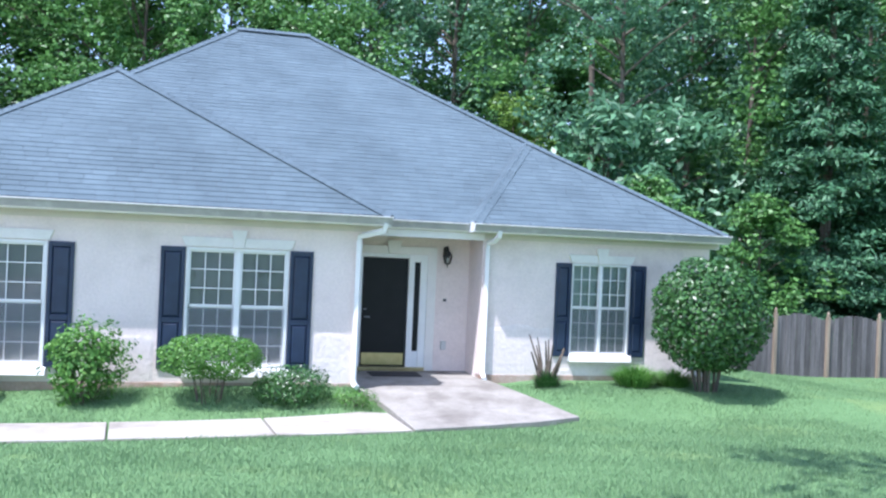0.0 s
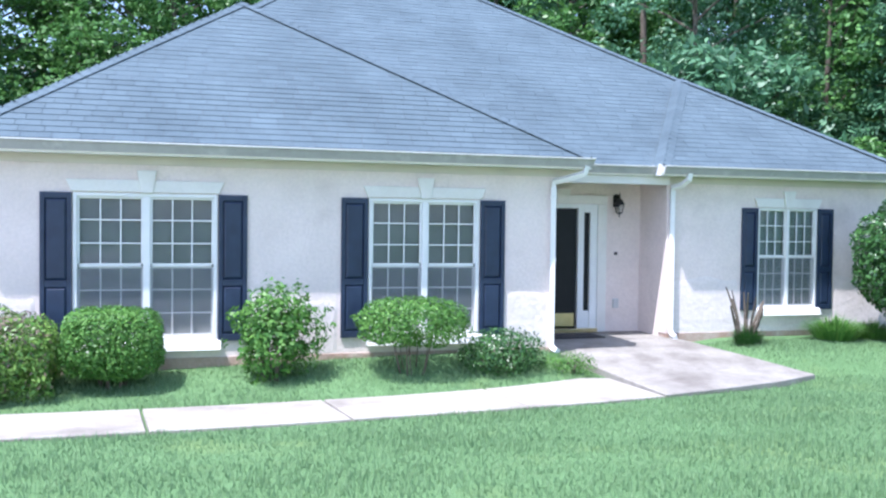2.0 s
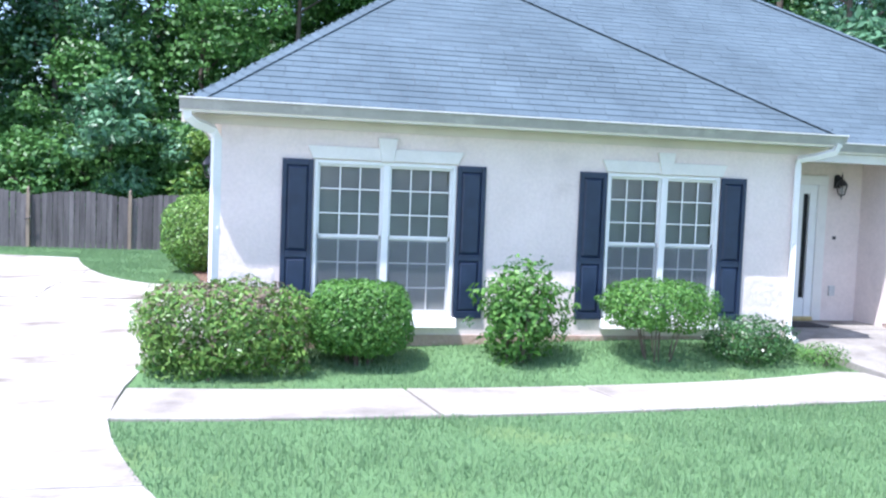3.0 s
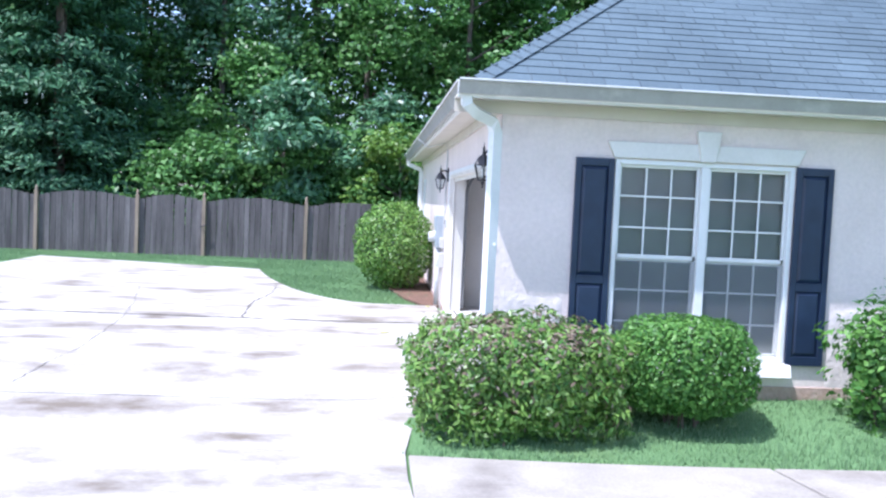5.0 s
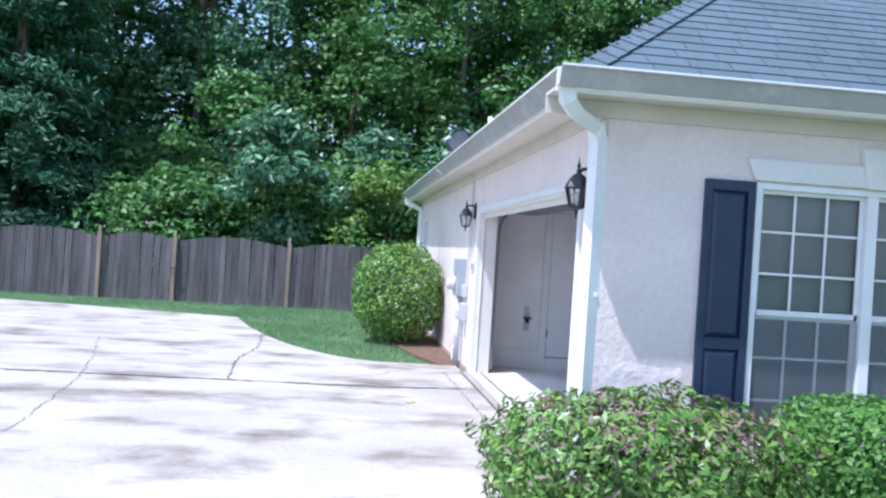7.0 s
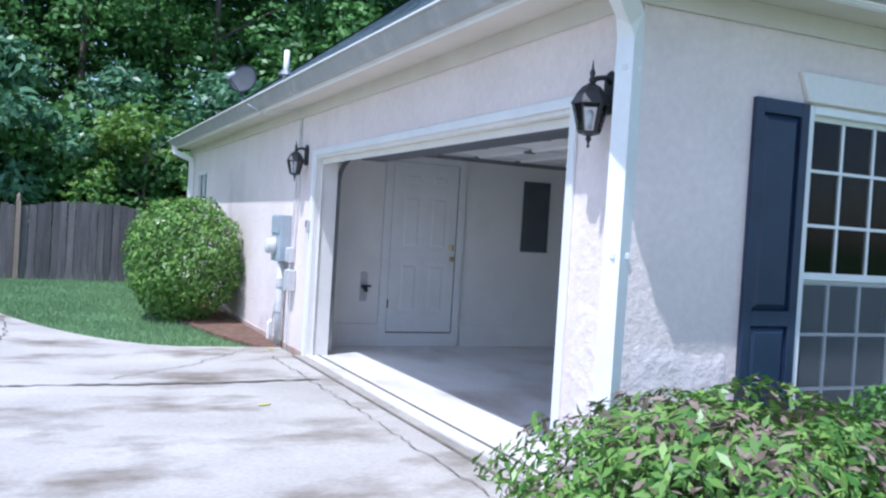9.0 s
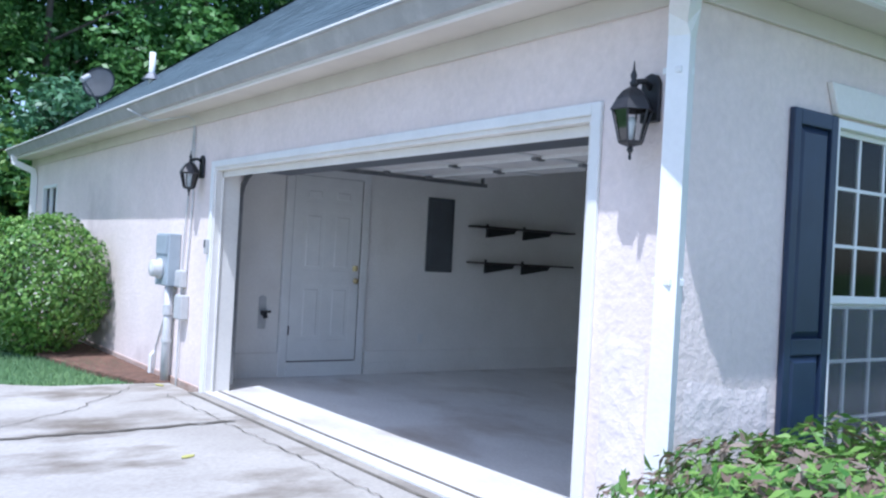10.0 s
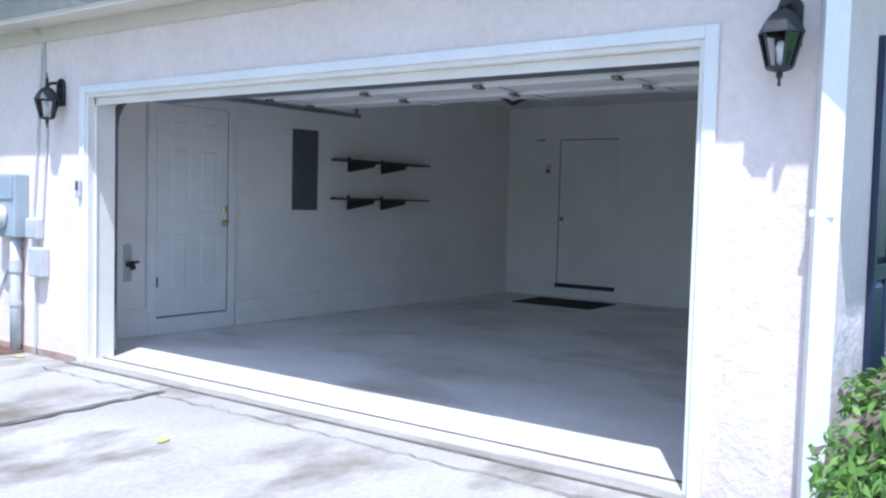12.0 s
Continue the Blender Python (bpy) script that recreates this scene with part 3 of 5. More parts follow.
def cap_line(p, q, name="ridge_cap"):
    """Overlapping cap shingles along a hip."""
    d = (q - p)
    n = max(2, int(d.length / 0.15))
    side = d.cross(Vector((0, 0, 1))).normalized() * 0.14
    drop = Vector((0, 0, -0.060))
    vv, ff = [], []
    for i in range(n):
        a, b = p + d * (i / n), p + d * min(1, (i + 1.15) / n)
        l = Vector((0, 0, 0.024)), Vector((0, 0, 0.015))
        k = len(vv)
        vv += [a + side + drop + l[0], a + l[0], a - side + drop + l[0], b + side + drop + l[1], b + l[1], b - side + drop + l[1]]
        ff += [(k, k + 1, k + 4, k + 3), (k + 1, k + 2, k + 5, k + 4)]
    ob = new(name, flat_mesh(name, vv, ff, [SHINGLE]))
    ob.parent = roof


for p, q in ((A0, P1), (A1, P1), (P1, Vector((1.86, 17.5, 5.47))), (M0, PK), (M1, PK2), (PK, PK2), (R0, PR), (R1, PR), (MB0, PK)):
    cap_line(p, q)


def eave(name, p, q, out, wall_gap, skip=0.0):
    """Gutter, fascia and soffit along one eave; out is the unit way away from the wall."""
    e = thing(name, "white metal gutter along the eave", "gutter", kind="structure")
    p, q, out = Vector(p), Vector(q), Vector(out)
    prof = [(0.0, 0.0), (0.055, 0.0), (0.068, 0.030), (0.086, 0.070), (0.104, 0.104), (0.120, 0.107), (0.122, 0.120), (0.104, 0.120), (0.092, 0.104), (0.076, 0.070), (0.058, 0.034), (0.048, 0.012), (0.0, 0.012)]
    g = bmesh.new()
    ends = []
    for c in (p, q):
        ends.append([g.verts.new(c + out * (0.02 + a) + Vector((0, 0, -0.145 + b))) for a, b in prof])
    for i in range(len(prof)):
        j = (i + 1) % len(prof)
        g.faces.new((ends[0][i], ends[0][j], ends[1][j], ends[1][i]))
    g.faces.new(ends[0][::-1]), g.faces.new(ends[1])
    bmesh.ops.recalc_face_normals(g, faces=g.faces[:])
    part("channel", g, GUTTER_SHADED, e)
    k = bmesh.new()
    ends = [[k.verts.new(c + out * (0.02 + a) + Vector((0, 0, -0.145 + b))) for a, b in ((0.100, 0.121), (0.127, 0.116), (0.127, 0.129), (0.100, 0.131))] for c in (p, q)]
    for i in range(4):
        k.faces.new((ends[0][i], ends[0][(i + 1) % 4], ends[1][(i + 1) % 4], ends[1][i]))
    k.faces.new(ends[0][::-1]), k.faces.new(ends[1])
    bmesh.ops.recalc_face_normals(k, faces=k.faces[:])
    # White lip against the darkened channel paints the sunlit top edge.
    part("lip", k, WHITE, e, "white rolled gutter lip picking out the sunlit edge")

    def plank(a, b, z0, z1):
        k = bmesh.new()
        s0 = p + (q - p).normalized() * (skip if a > 0 else 0.0)
        c = [s0 - out * a, q - out * a, q - out * b, s0 - out * b]
        vs = [k.verts.new((v.x, v.y, z)) for z in (z0, z1) for v in c]
        for f in ((0, 3, 2, 1), (4, 5, 6, 7), (0, 1, 5, 4), (1, 2, 6, 5), (2, 3, 7, 6), (3, 0, 4, 7)):
            k.faces.new([vs[i] for i in f])
        bmesh.ops.recalc_face_normals(k, faces=k.faces[:])
        return k
    part("fascia", plank(-0.016, 0.02, EZ - 0.17, EZ - 0.012), WHITE, e)
    part("soffit", plank(0.022, wall_gap, EZ - 0.155, EZ - 0.135), SOFFIT_SHADED, e)
    part("frieze", plank(wall_gap - 0.025, wall_gap - 0.003, EZ - 0.27, EZ - 0.157), SOFFIT_SHADED, e)


eave("trim_eave_west", (LW - 0.136, 12.97, EZ + 0.002), (6.52, 12.97, EZ), (0, -1, 0), YF - 12.97)
eave("trim_eave_side", (LW, 12.972, EZ), (LW, BK, EZ), (-1, 0, 0), XL - LW, 0.31)
eave("trim_eave_porch", (6.53, 14.03, EZ), (8.12, 14.03, EZ), (0, -1, 0), YD - 14.03)
eave("trim_eave_east", (8.14, 13.82, EZ), (RE, 13.82, EZ), (0, -1, 0), YR - 13.82)
solid("trim_eave_return", box(6.12, 6.51, 13.0, YD, EZ - 0.153, EZ - 0.135), SOFFIT_SHADED, "painted eave underside", "soffit")
solid("trim_eave_return_east", box(8.15, PX - 0.01, 13.85, YD, EZ - 0.153, EZ - 0.135), SOFFIT_SHADED, "painted eave underside", "soffit")
solid("trim_eave_stop", box(8.102, 8.138, 13.80, 14.09, EZ - 0.17, EZ + 0.012), WHITE, "white painted eave end board", "fascia")
solid("trim_porch_beam", box(6.11, PX - 0.01, 14.05, 14.17, EZ - 0.30, EZ - 0.175, 0.005), TRIM, "painted beam over the porch", "beam")


def downspout(points, label, r=0.067):
    t = thing("downspout", label, "downspout", group="downspouts")
    part("pipe", tube(points, r, 4, square=True), WHITE, t)
    z = (points[-2][2] + points[1][2]) * 0.5
    x, y = points[-3][0], points[-3][1]
    part("strap", box(x - 0.72 * r, x + 0.72 * r, y - 0.72 * r, y + 0.72 * r, z, z + 0.03, 0.003), WHITE, t)
    part("strap", box(x - 0.72 * r, x + 0.72 * r, y - 0.72 * r, y + 0.72 * r, z + 0.9, z + 0.93, 0.004), WHITE, t)
    return t


downspout([(-1.85, 12.99, 2.68), (-1.84, 13.0, 2.58), (-1.76, 13.08, 2.52), (-1.57, 13.25, 2.46), (-1.53, 13.29, 2.36), (-1.53, 13.30, 0.1), (-1.53, 13.28, 0.02), (-1.60, 13.2, -0.04)], "white metal downspout at the house corner")
downspout([(6.42, 12.90, 2.68), (6.40, 12.93, 2.57), (6.20, 13.05, 2.50), (6.05, 13.19, 2.46), (6.05, 13.21, 2.36), (6.05, 13.21, 0.12), (6.06, 13.18, 0.06), (6.08, 13.06, 0.03)], "white metal downspout beside the porch", 0.052)
downspout([(8.60, 13.76, 2.68), (8.60, 13.78, 2.58), (8.56, 13.90, 2.50), (8.50, 14.07, 2.46), (8.50, 14.09, 2.36), (8.50, 14.09, 0.16), (8.50, 14.05, 0.09), (8.48, 13.90, 0.06)], "white metal downspout beside the porch", 0.052)
downspout([(-1.85, 26.95, 2.68), (-1.84, 26.95, 2.56), (-1.7, 26.92, 2.50), (-1.55, 26.9, 2.44), (-1.53, 26.9, 2.36), (-1.53, 26.9, 0.0), (-1.56, 26.9, -0.04), (-1.66, 26.9, -0.06)], "white metal downspout at the far corner")


# ---- windows and shutters ----
def window(name, o, y, backing, label):
    """A mulled pair of sash windows with grilles, a screen on the lower halves, sill, flared head and keystone."""
    x0, x1, z0, z1 = o
    w = thing(name, label, "window", kind="structure")
    f, mid, zm = (0.045 if x1 - x0 > 1.3 else 0.03), (x0 + x1) / 2, z0 + (z1 - z0) * 0.505
    m = 0.042 if x1 - x0 > 1.3 else 0.028
    ys, yo = y + 0.05, y - 0.012
    for nm, bb in (("window_frame", (x0, x0 + f, yo, y + 0.1, z0, z1)), ("window_frame", (x1 - f, x1, yo, y + 0.1, z0, z1)), ("window_frame", (x0 + f, x1 - f, yo, y + 0.1, z1 - f, z1)), ("window_frame", (x0 + f, x1 - f, yo, y + 0.1, z0, z0 + f)), ("mullion", (mid - m, mid + m, yo - 0.004, y + 0.1, z0 + f, z1 - f))):
        part(nm, box(*bb, 0.005), WHITE, w)
    for a, b in ((x0 + f, mid - m), (mid + m, x1 - f)):
        for lo, hi, dy, low in ((zm, z1 - f, 0.0, False), (z0 + f, zm, 0.03, True)):
            yy = ys + dy - 0.02
            r = 0.028 if x1 - x0 > 1.3 else 0.018
            sash = part("sash", box(a, b, yy, yy + 0.03, lo, lo + (r if low else 0.04), 0.003), WHITE, w)
            for bb in ((a, a + r, yy, yy + 0.03, lo, hi), (b - r, b, yy, yy + 0.03, lo, hi), (a + r, b - r, yy, yy + 0.03, hi - r, hi)):
                part("stile", box(*bb, 0.003), WHITE, sash)
            glass = part("pane", box(a + r, b - r, yy + 0.012, yy + 0.017, lo + r, hi - r), GLASS, sash, "clear window glass")
            glass.visible_shadow = False
            for k in (1, 2):
                xx = a + r + (b - a - 2 * r) * k / 3
                part("muntin", box(xx - 0.009, xx + 0.009, yy + 0.004, yy + 0.024, lo + r, hi - r, 0.002), WHITE, sash)
                zz = lo + (hi - lo) * k / 3
                part("muntin", box(a + r, b - r, yy + 0.005, yy + 0.023, zz - 0.009, zz + 0.009, 0.002), WHITE, sash)
            if low:
                s = part("insect_screen", box(a + 0.004, b - 0.004, yo + 0.022, yo + 0.0235, lo, hi - 0.01), SCREEN, w, "grey insect screen")
                s.visible_shadow = False
    part("backing", box(x0, x1, y + 0.103, y + 0.112, z0, z1), backing, w, "closed shade behind the glass")
    part("window_sill", prism([(y - 0.11, z0 - 0.13), (y - 0.001, z0 - 0.13), (y - 0.001, z0 - 0.002), (y - 0.075, z0 - 0.02), (y - 0.085, z0 - 0.035)], "x", x0 - 0.02, x1 + 0.05, 0.004), WHITE, w)
    part("head", prism([(x0 - 0.02, z1 + 0.012), (x1 + 0.02, z1 + 0.012), (x1 + 0.085, z1 + 0.165), (x0 - 0.085, z1 + 0.165)], "y", y - 0.035, y - 0.001, 0.004), TRIM, w)
    part("keystone", prism([(mid - 0.07, z1 + 0.004), (mid + 0.07, z1 + 0.004), (mid + 0.12, z1 + 0.29), (mid - 0.12, z1 + 0.29)], "y", y - 0.06, y - 0.0015, 0.004), TRIM, w)
    return w


SHADE = material("grey_shade", (0.58, 0.58, 0.56), (0.46, 0.47, 0.46), 0.7, 1.5)
window("window_1", W1, YF, SHADE, "white paired sash window with grilles")
window("window_2", W2, YF, SHADE, "white paired sash window with grilles")
window("window_3", W3, YR, BLIND, "white paired sash window with pale green blinds")


def shutter(x0, x1, y, z0, z1):
    """A raised-panel shutter: two rails and stiles with a bevelled panel above and one below."""
    t = thing("shutter", "dark navy raised-panel window shutter", "shutter", group="shutters", at=(x0, y, z0))
    w, h, s = x1 - x0, z1 - z0, 0.055
    zr = h * 0.40
    for nm, bb in (("stile", (0, s, -0.035, -0.003, 0, h)), ("stile", (w - s, w, -0.035, -0.003, 0, h)), ("rail", (s, w - s, -0.035, -0.003, 0, 0.09)), ("rail", (s, w - s, -0.035, -0.003, h - 0.075, h)), ("rail", (s, w - s, -0.035, -0.003, zr - 0.04, zr + 0.04))):
        part(nm, box(*bb, 0.004), NAVY, t)
    for a, b in ((0.09, zr - 0.04), (zr + 0.04, h - 0.075)):
        k = bmesh.new()
        outer = [k.verts.new((x, -0.010, z)) for x, z in ((s, a), (w - s, a), (w - s, b), (s, b))]
        inner = [k.verts.new((x, -0.030, z)) for x, z in ((s + 0.035, a + 0.035), (w - s - 0.035, a + 0.035), (w - s - 0.035, b - 0.035), (s + 0.035, b - 0.035))]
        k.faces.new(inner)
        for i in range(4):
            j = (i + 1) % 4
            k.faces.new((outer[i], outer[j], inner[j], inner[i]))
        bmesh.ops.recalc_face_normals(k, faces=k.faces[:])
        part("panel", k, NAVY, t)
    return t


first = shutter(W1[0] - 0.38, W1[0] - 0.012, YF, 0.27, 2.17)
for x in (W1[1] + 0.012, W2[0] - 0.38, W2[1] + 0.012):
    copy_thing(first, pose(x, YF, 0.27))
east = shutter(W3[0] - 0.32, W3[0] - 0.012, YR, 0.45, 2.16)
copy_thing(east, pose(W3[1] + 0.012, YR, 0.45))

side = thing("window_4", "small white side window", "window", kind="structure")
for bb in ((XL - 0.01, XL + 0.1, 25.35, 25.40, 1.25, 2.18), (XL - 0.01, XL + 0.1, 26.30, 26.35, 1.25, 2.18), (XL - 0.01, XL + 0.1, 25.40, 26.30, 2.13, 2.18), (XL - 0.01, XL + 0.1, 25.40, 26.30, 1.25, 1.30), (XL - 0.005, XL + 0.1, 25.83, 25.87, 1.30, 2.13)):
    part("window_frame", box(*bb, 0.004), WHITE, side)
part("pane", box(XL + 0.04, XL + 0.045, 25.40, 26.30, 1.30, 2.13), GLASS, side).visible_shadow = False
part("backing", box(XL + 0.12, XL + 0.13, 25.35, 26.35, 1.25, 2.18), BLIND, side)

# ---- front door ----
door = thing("door_1", "glossy black front door with a brass kick plate", "door", kind="structure")
part("leaf", box(6.42, 7.26, YD + 0.02, YD + 0.065, 0.12, 2.11, 0.004), BLACK_DOOR, door, "black painted door leaf")
part("kick_plate", box(6.45, 7.23, YD + 0.012, YD + 0.019, 0.14, 0.36, 0.002), BRASS, door, "polished brass kick plate")
part("lock_rose", lathe([(0.0, -0.012), (0.03, -0.01), (0.03, 0.01), (0.0, 0.012)], (6.48, YD, 1.16), 12), STEEL, door)
part("door_handle", tube([(6.48, YD + 0.015, 1.02), (6.48, YD - 0.03, 1.02), (6.51, YD - 0.045, 1.02), (6.57, YD - 0.045, 1.02)], 0.014, 8), STEEL, door)
for bb in ((6.30, 6.41, YD - 0.03, YD + 0.1, 0.06, 2.19), (7.27, 7.38, YD - 0.03, YD + 0.1, 0.06, 2.19), (6.41, 7.27, YD - 0.03, YD + 0.1, 2.12, 2.19), (7.49, 7.62, YD - 0.03, YD + 0.1, 0.06, 2.19), (7.38, 7.49, YD - 0.03, YD + 0.1, 2.05, 2.19), (7.38, 7.49, YD - 0.02, YD + 0.1, 0.06, 0.40)):
    part("door_frame", box(*bb, 0.006), WHITE, door)
part("side_light", box(7.38, 7.49, YD + 0.02, YD + 0.03, 0.40, 2.05), BLACK_DOOR, door, "narrow dark side light")
part("threshold", box(6.30, 7.62, YD - 0.09, YD + 0.02, 0.042, 0.11, 0.006), BRASS, door, "metal door threshold")
for bb in ((6.125, 6.30, YD - 0.045, YD - 0.001, 0.042, 2.19), (7.62, 7.79, YD - 0.045, YD - 0.001, 0.042, 2.19), (6.125, 7.79, YD - 0.055, YD - 0.001, 2.192, 2.34)):
    part("casing", box(*bb, 0.008), TRIM, door)
part("keystone", prism([(6.88, 2.20), (7.06, 2.20), (7.11, 2.44), (6.83, 2.44)], "y", YD - 0.08, YD - 0.056, 0.004), TRIM, door)
mat1 = solid("doormat", box(6.52, 7.42, 14.22, 14.74, 0.042, 0.058, 0.006), RUBBER, "dark rubber doormat before the front door", "doormat", kind="thing")
bell = thing("doorbell", "small dark doorbell button", "doorbell")
part("plate", box(7.95, 8.01, YD - 0.012, YD - 0.001, 1.34, 1.39, 0.003), IRON, bell)
outlet = thing("outlet_cover", "weathered outdoor outlet cover", "outlet")
part("cover", box(7.93, 8.03, YD - 0.04, YD - 0.001, 0.44, 0.60, 0.008), PVC, outlet)


# ---- lanterns ----
def lantern(label):
    """A six-sided carriage lamp on a round-topped wall plate; it faces -y from the plate at the origin."""
    t = thing("wall_lantern", label, "lantern", group="wall lanterns")
    part("back_plate", prism([(-0.055, -0.10), (0.055, -0.10), (0.055, 0.08), (0.035, 0.115), (0, 0.128), (-0.035, 0.115), (-0.055, 0.08)], "y", -0.025, -0.001, 0.004), IRON, t)
    part("arm", tube([(0, -0.02, 0.06), (0, -0.06, 0.085), (0, -0.11, 0.075), (0, -0.135, 0.045)], 0.014, 8), IRON, t, smooth=True)
    c = (0, -0.135, 0)
    part("roof", lathe([(0.102, -0.062), (0.098, -0.052), (0.07, 0.0), (0.045, 0.03), (0.02, 0.045), (0.012, 0.05)], c, 6), IRON, t)
    part("finial", lathe([(0.012, 0.05), (0.018, 0.065), (0.010, 0.08), (0.016, 0.10), (0.006, 0.125), (0.002, 0.165)], c, 8), IRON, t, smooth=True)
    part("base", lathe([(0.0, -0.285), (0.008, -0.28), (0.006, -0.255), (0.016, -0.24), (0.012, -0.225), (0.055, -0.212), (0.06, -0.20), (0.0, -0.198)], c, 6), IRON, t)
    for k in range(6):
        a = 2 * math.pi * k / 6
        part("rib", tube([(c[0] + 0.092 * math.cos(a), c[1] + 0.092 * math.sin(a), -0.06), (c[0] + 0.055 * math.cos(a), c[1] + 0.055 * math.sin(a), -0.203)], 0.006, 4), IRON, t)
    g = lathe([(0.085, -0.062), (0.05, -0.2)], c, 6)
    part("glass", g, LAMP_GLASS, t, "clear glass panes").visible_shadow = False
    part("bulb", lathe([(0.0, -0.19), (0.014, -0.185), (0.016, -0.15), (0.022, -0.12), (0.016, -0.095), (0.0, -0.085)], c, 10), FROST, t, "white bulb", True)
    return t


lamp = lantern("black iron carriage lantern with clear glass")
lamp.matrix_basis = pose(XL, 13.485, 2.115, 0, 0, -90) @ Matrix.Diagonal((0.97, 0.97, 0.97, 1))
copy_thing(lamp, pose(XL, 19.10, 2.10, 0, 0, -90))
copy_thing(lamp, pose(7.97, YD, 2.25))

# ---- garage opening ----
surround = thing("door_2", "white trim around the open garage doorway", "doorway", kind="structure")
for bb in ((XL - 0.022, XL + 0.0, GY0 - 0.065, GY0, -0.02, GH + 0.06), (XL - 0.022, XL + 0.0, GY1, GY1 + 0.065, -0.02, GH + 0.06), (XL - 0.022, XL, GY0, GY1, GH, GH + 0.06)):
    part("casing", box(*bb, 0.005), WHITE, surround)
for bb in ((XL - 0.002, XL + 0.24, GY0, GY0 + 0.028, -0.01, GH), (XL - 0.002, XL + 0.24, GY1 - 0.028, GY1, -0.01, GH), (XL - 0.002, XL + 0.24, GY0 + 0.028, GY1 - 0.028, GH - 0.028, GH)):
    part("jamb", box(*bb, 0.003), TRIM, surround)
for bb in ((XL + 0.06, XL + 0.075, GY0 + 0.028, GY0 + 0.045, 0, GH - 0.03), (XL + 0.06, XL + 0.075, GY1 - 0.045, GY1 - 0.028, 0, GH - 0.03), (XL + 0.06, XL + 0.075, GY0 + 0.028, GY1 - 0.028, GH - 0.085, GH - 0.03)):
    part("weather_strip", box(*bb, 0.002), TRIM, surround)

overhead = thing("garage_door", "raised white sectional garage door under the ceiling", "garage door")
x = -0.72
for k in range(4):
    body = part("section", box(x, x + 0.525, GY0 + 0.05, GY1 - 0.05, 2.25, 2.29, 0.006), GARAGE_WALL, overhead, "white steel door section")
    for yy in [GY0 + 0.12 + i * ((GY1 - GY0 - 0.24) / 4) for i in range(5)]:
        part("stile", box(x + 0.02, x + 0.505, yy - 0.04, yy + 0.04, 2.234, 2.249, 0.003), WHITE, body)
        if k < 3:
            part("hinge", box(x + 0.47, x + 0.58, yy - 0.03, yy + 0.03, 2.205, 2.233, 0.008), STEEL, body)
    part("rail", box(x + 0.004, x + 0.05, GY0 + 0.06, GY1 - 0.06, 2.218, 2.248, 0.003), WHITE, body)
    x += 0.53
part("strut", box(-1.0, -0.74, GY0 + 0.05, GY1 - 0.05, 2.085, 2.20, 0.01), PANEL_GREY, overhead, "dark rubber-sealed bottom edge")
for yy in (GY0 - 0.03, GY1 + 0.03):
    curve = [(XL + 0.27, yy, 0.05), (XL + 0.27, yy, 1.85)] + [(XL + 0.27 + 0.40 * (1 - math.cos(a)), yy, 1.85 + 0.36 * math.sin(a)) for a in [i * math.pi / 12 for i in range(1, 7)]] + [(1.75, yy, 2.21)]
    part("track", tube(curve, 0.028, 4, square=True), STEEL, overhead, "galvanised door track")
    part("hanger", box(1.68, 1.71, yy - 0.015, yy + 0.015, 2.21, 2.72), STEEL, overhead)
part("spring_bar", tube([(XL + 0.30, GY0, 2.44), (XL + 0.30, GY1, 2.44)], 0.022, 10), STEEL, overhead)
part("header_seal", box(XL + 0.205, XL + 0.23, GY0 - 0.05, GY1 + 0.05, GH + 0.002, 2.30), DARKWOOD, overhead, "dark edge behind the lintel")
opener = thing("opener_arm", "bent dark steel garage opener arm", "opener")
part("bar", tube([(1.20, 16.72, 2.36), (1.26, 16.68, 2.26), (1.33, 16.62, 2.20)], 0.02, 4), IRON, opener)
part("bar", tube([(1.33, 16.62, 2.20), (1.42, 16.52, 2.27), (1.52, 16.50, 2.50)], 0.02, 4), IRON, opener)

keypad = thing("keypad", "small grey garage keypad on the trim", "keypad")
part("case", box(XL - 0.055, XL - 0.023, 18.775, 18.83, 1.28, 1.42, 0.008), PVC, keypad)
part("flap", box(XL - 0.062, XL - 0.056, 18.785, 18.82, 1.34, 1.41, 0.002), PANEL_GREY, keypad)


# ---- garage contents ----
def six_panel(t, w, h, mat):
    part("leaf", box(0, w, 0.0, 0.012, 0, h, 0.002), mat, t)
    cols = ((0.11, w / 2 - 0.045), (w / 2 + 0.045, w - 0.11))
    rows = ((0.22, 0.82), (0.98, 1.62), (1.72, h - 0.11))
    for a, b in cols:
        for c, d in rows:
            k = bmesh.new()
            ring = []
            for inset, yy in ((0.0, -0.0015), (0.014, 0.011), (0.026, 0.011), (0.055, -0.006)):
                ring.append([k.verts.new((x, yy, z)) for x, z in ((a + inset, c + inset), (b - inset, c + inset), (b - inset, d - inset), (a + inset, d - inset))])
            for r0, r1 in zip(ring, ring[1:]):
                for i in range(4):
                    k.faces.new((r0[i], r0[(i + 1) % 4], r1[(i + 1) % 4], r1[i]))
            k.faces.new(ring[-1])
            bmesh.ops.recalc_face_normals(k, faces=k.faces[:])
            part("panel", k, mat, t)


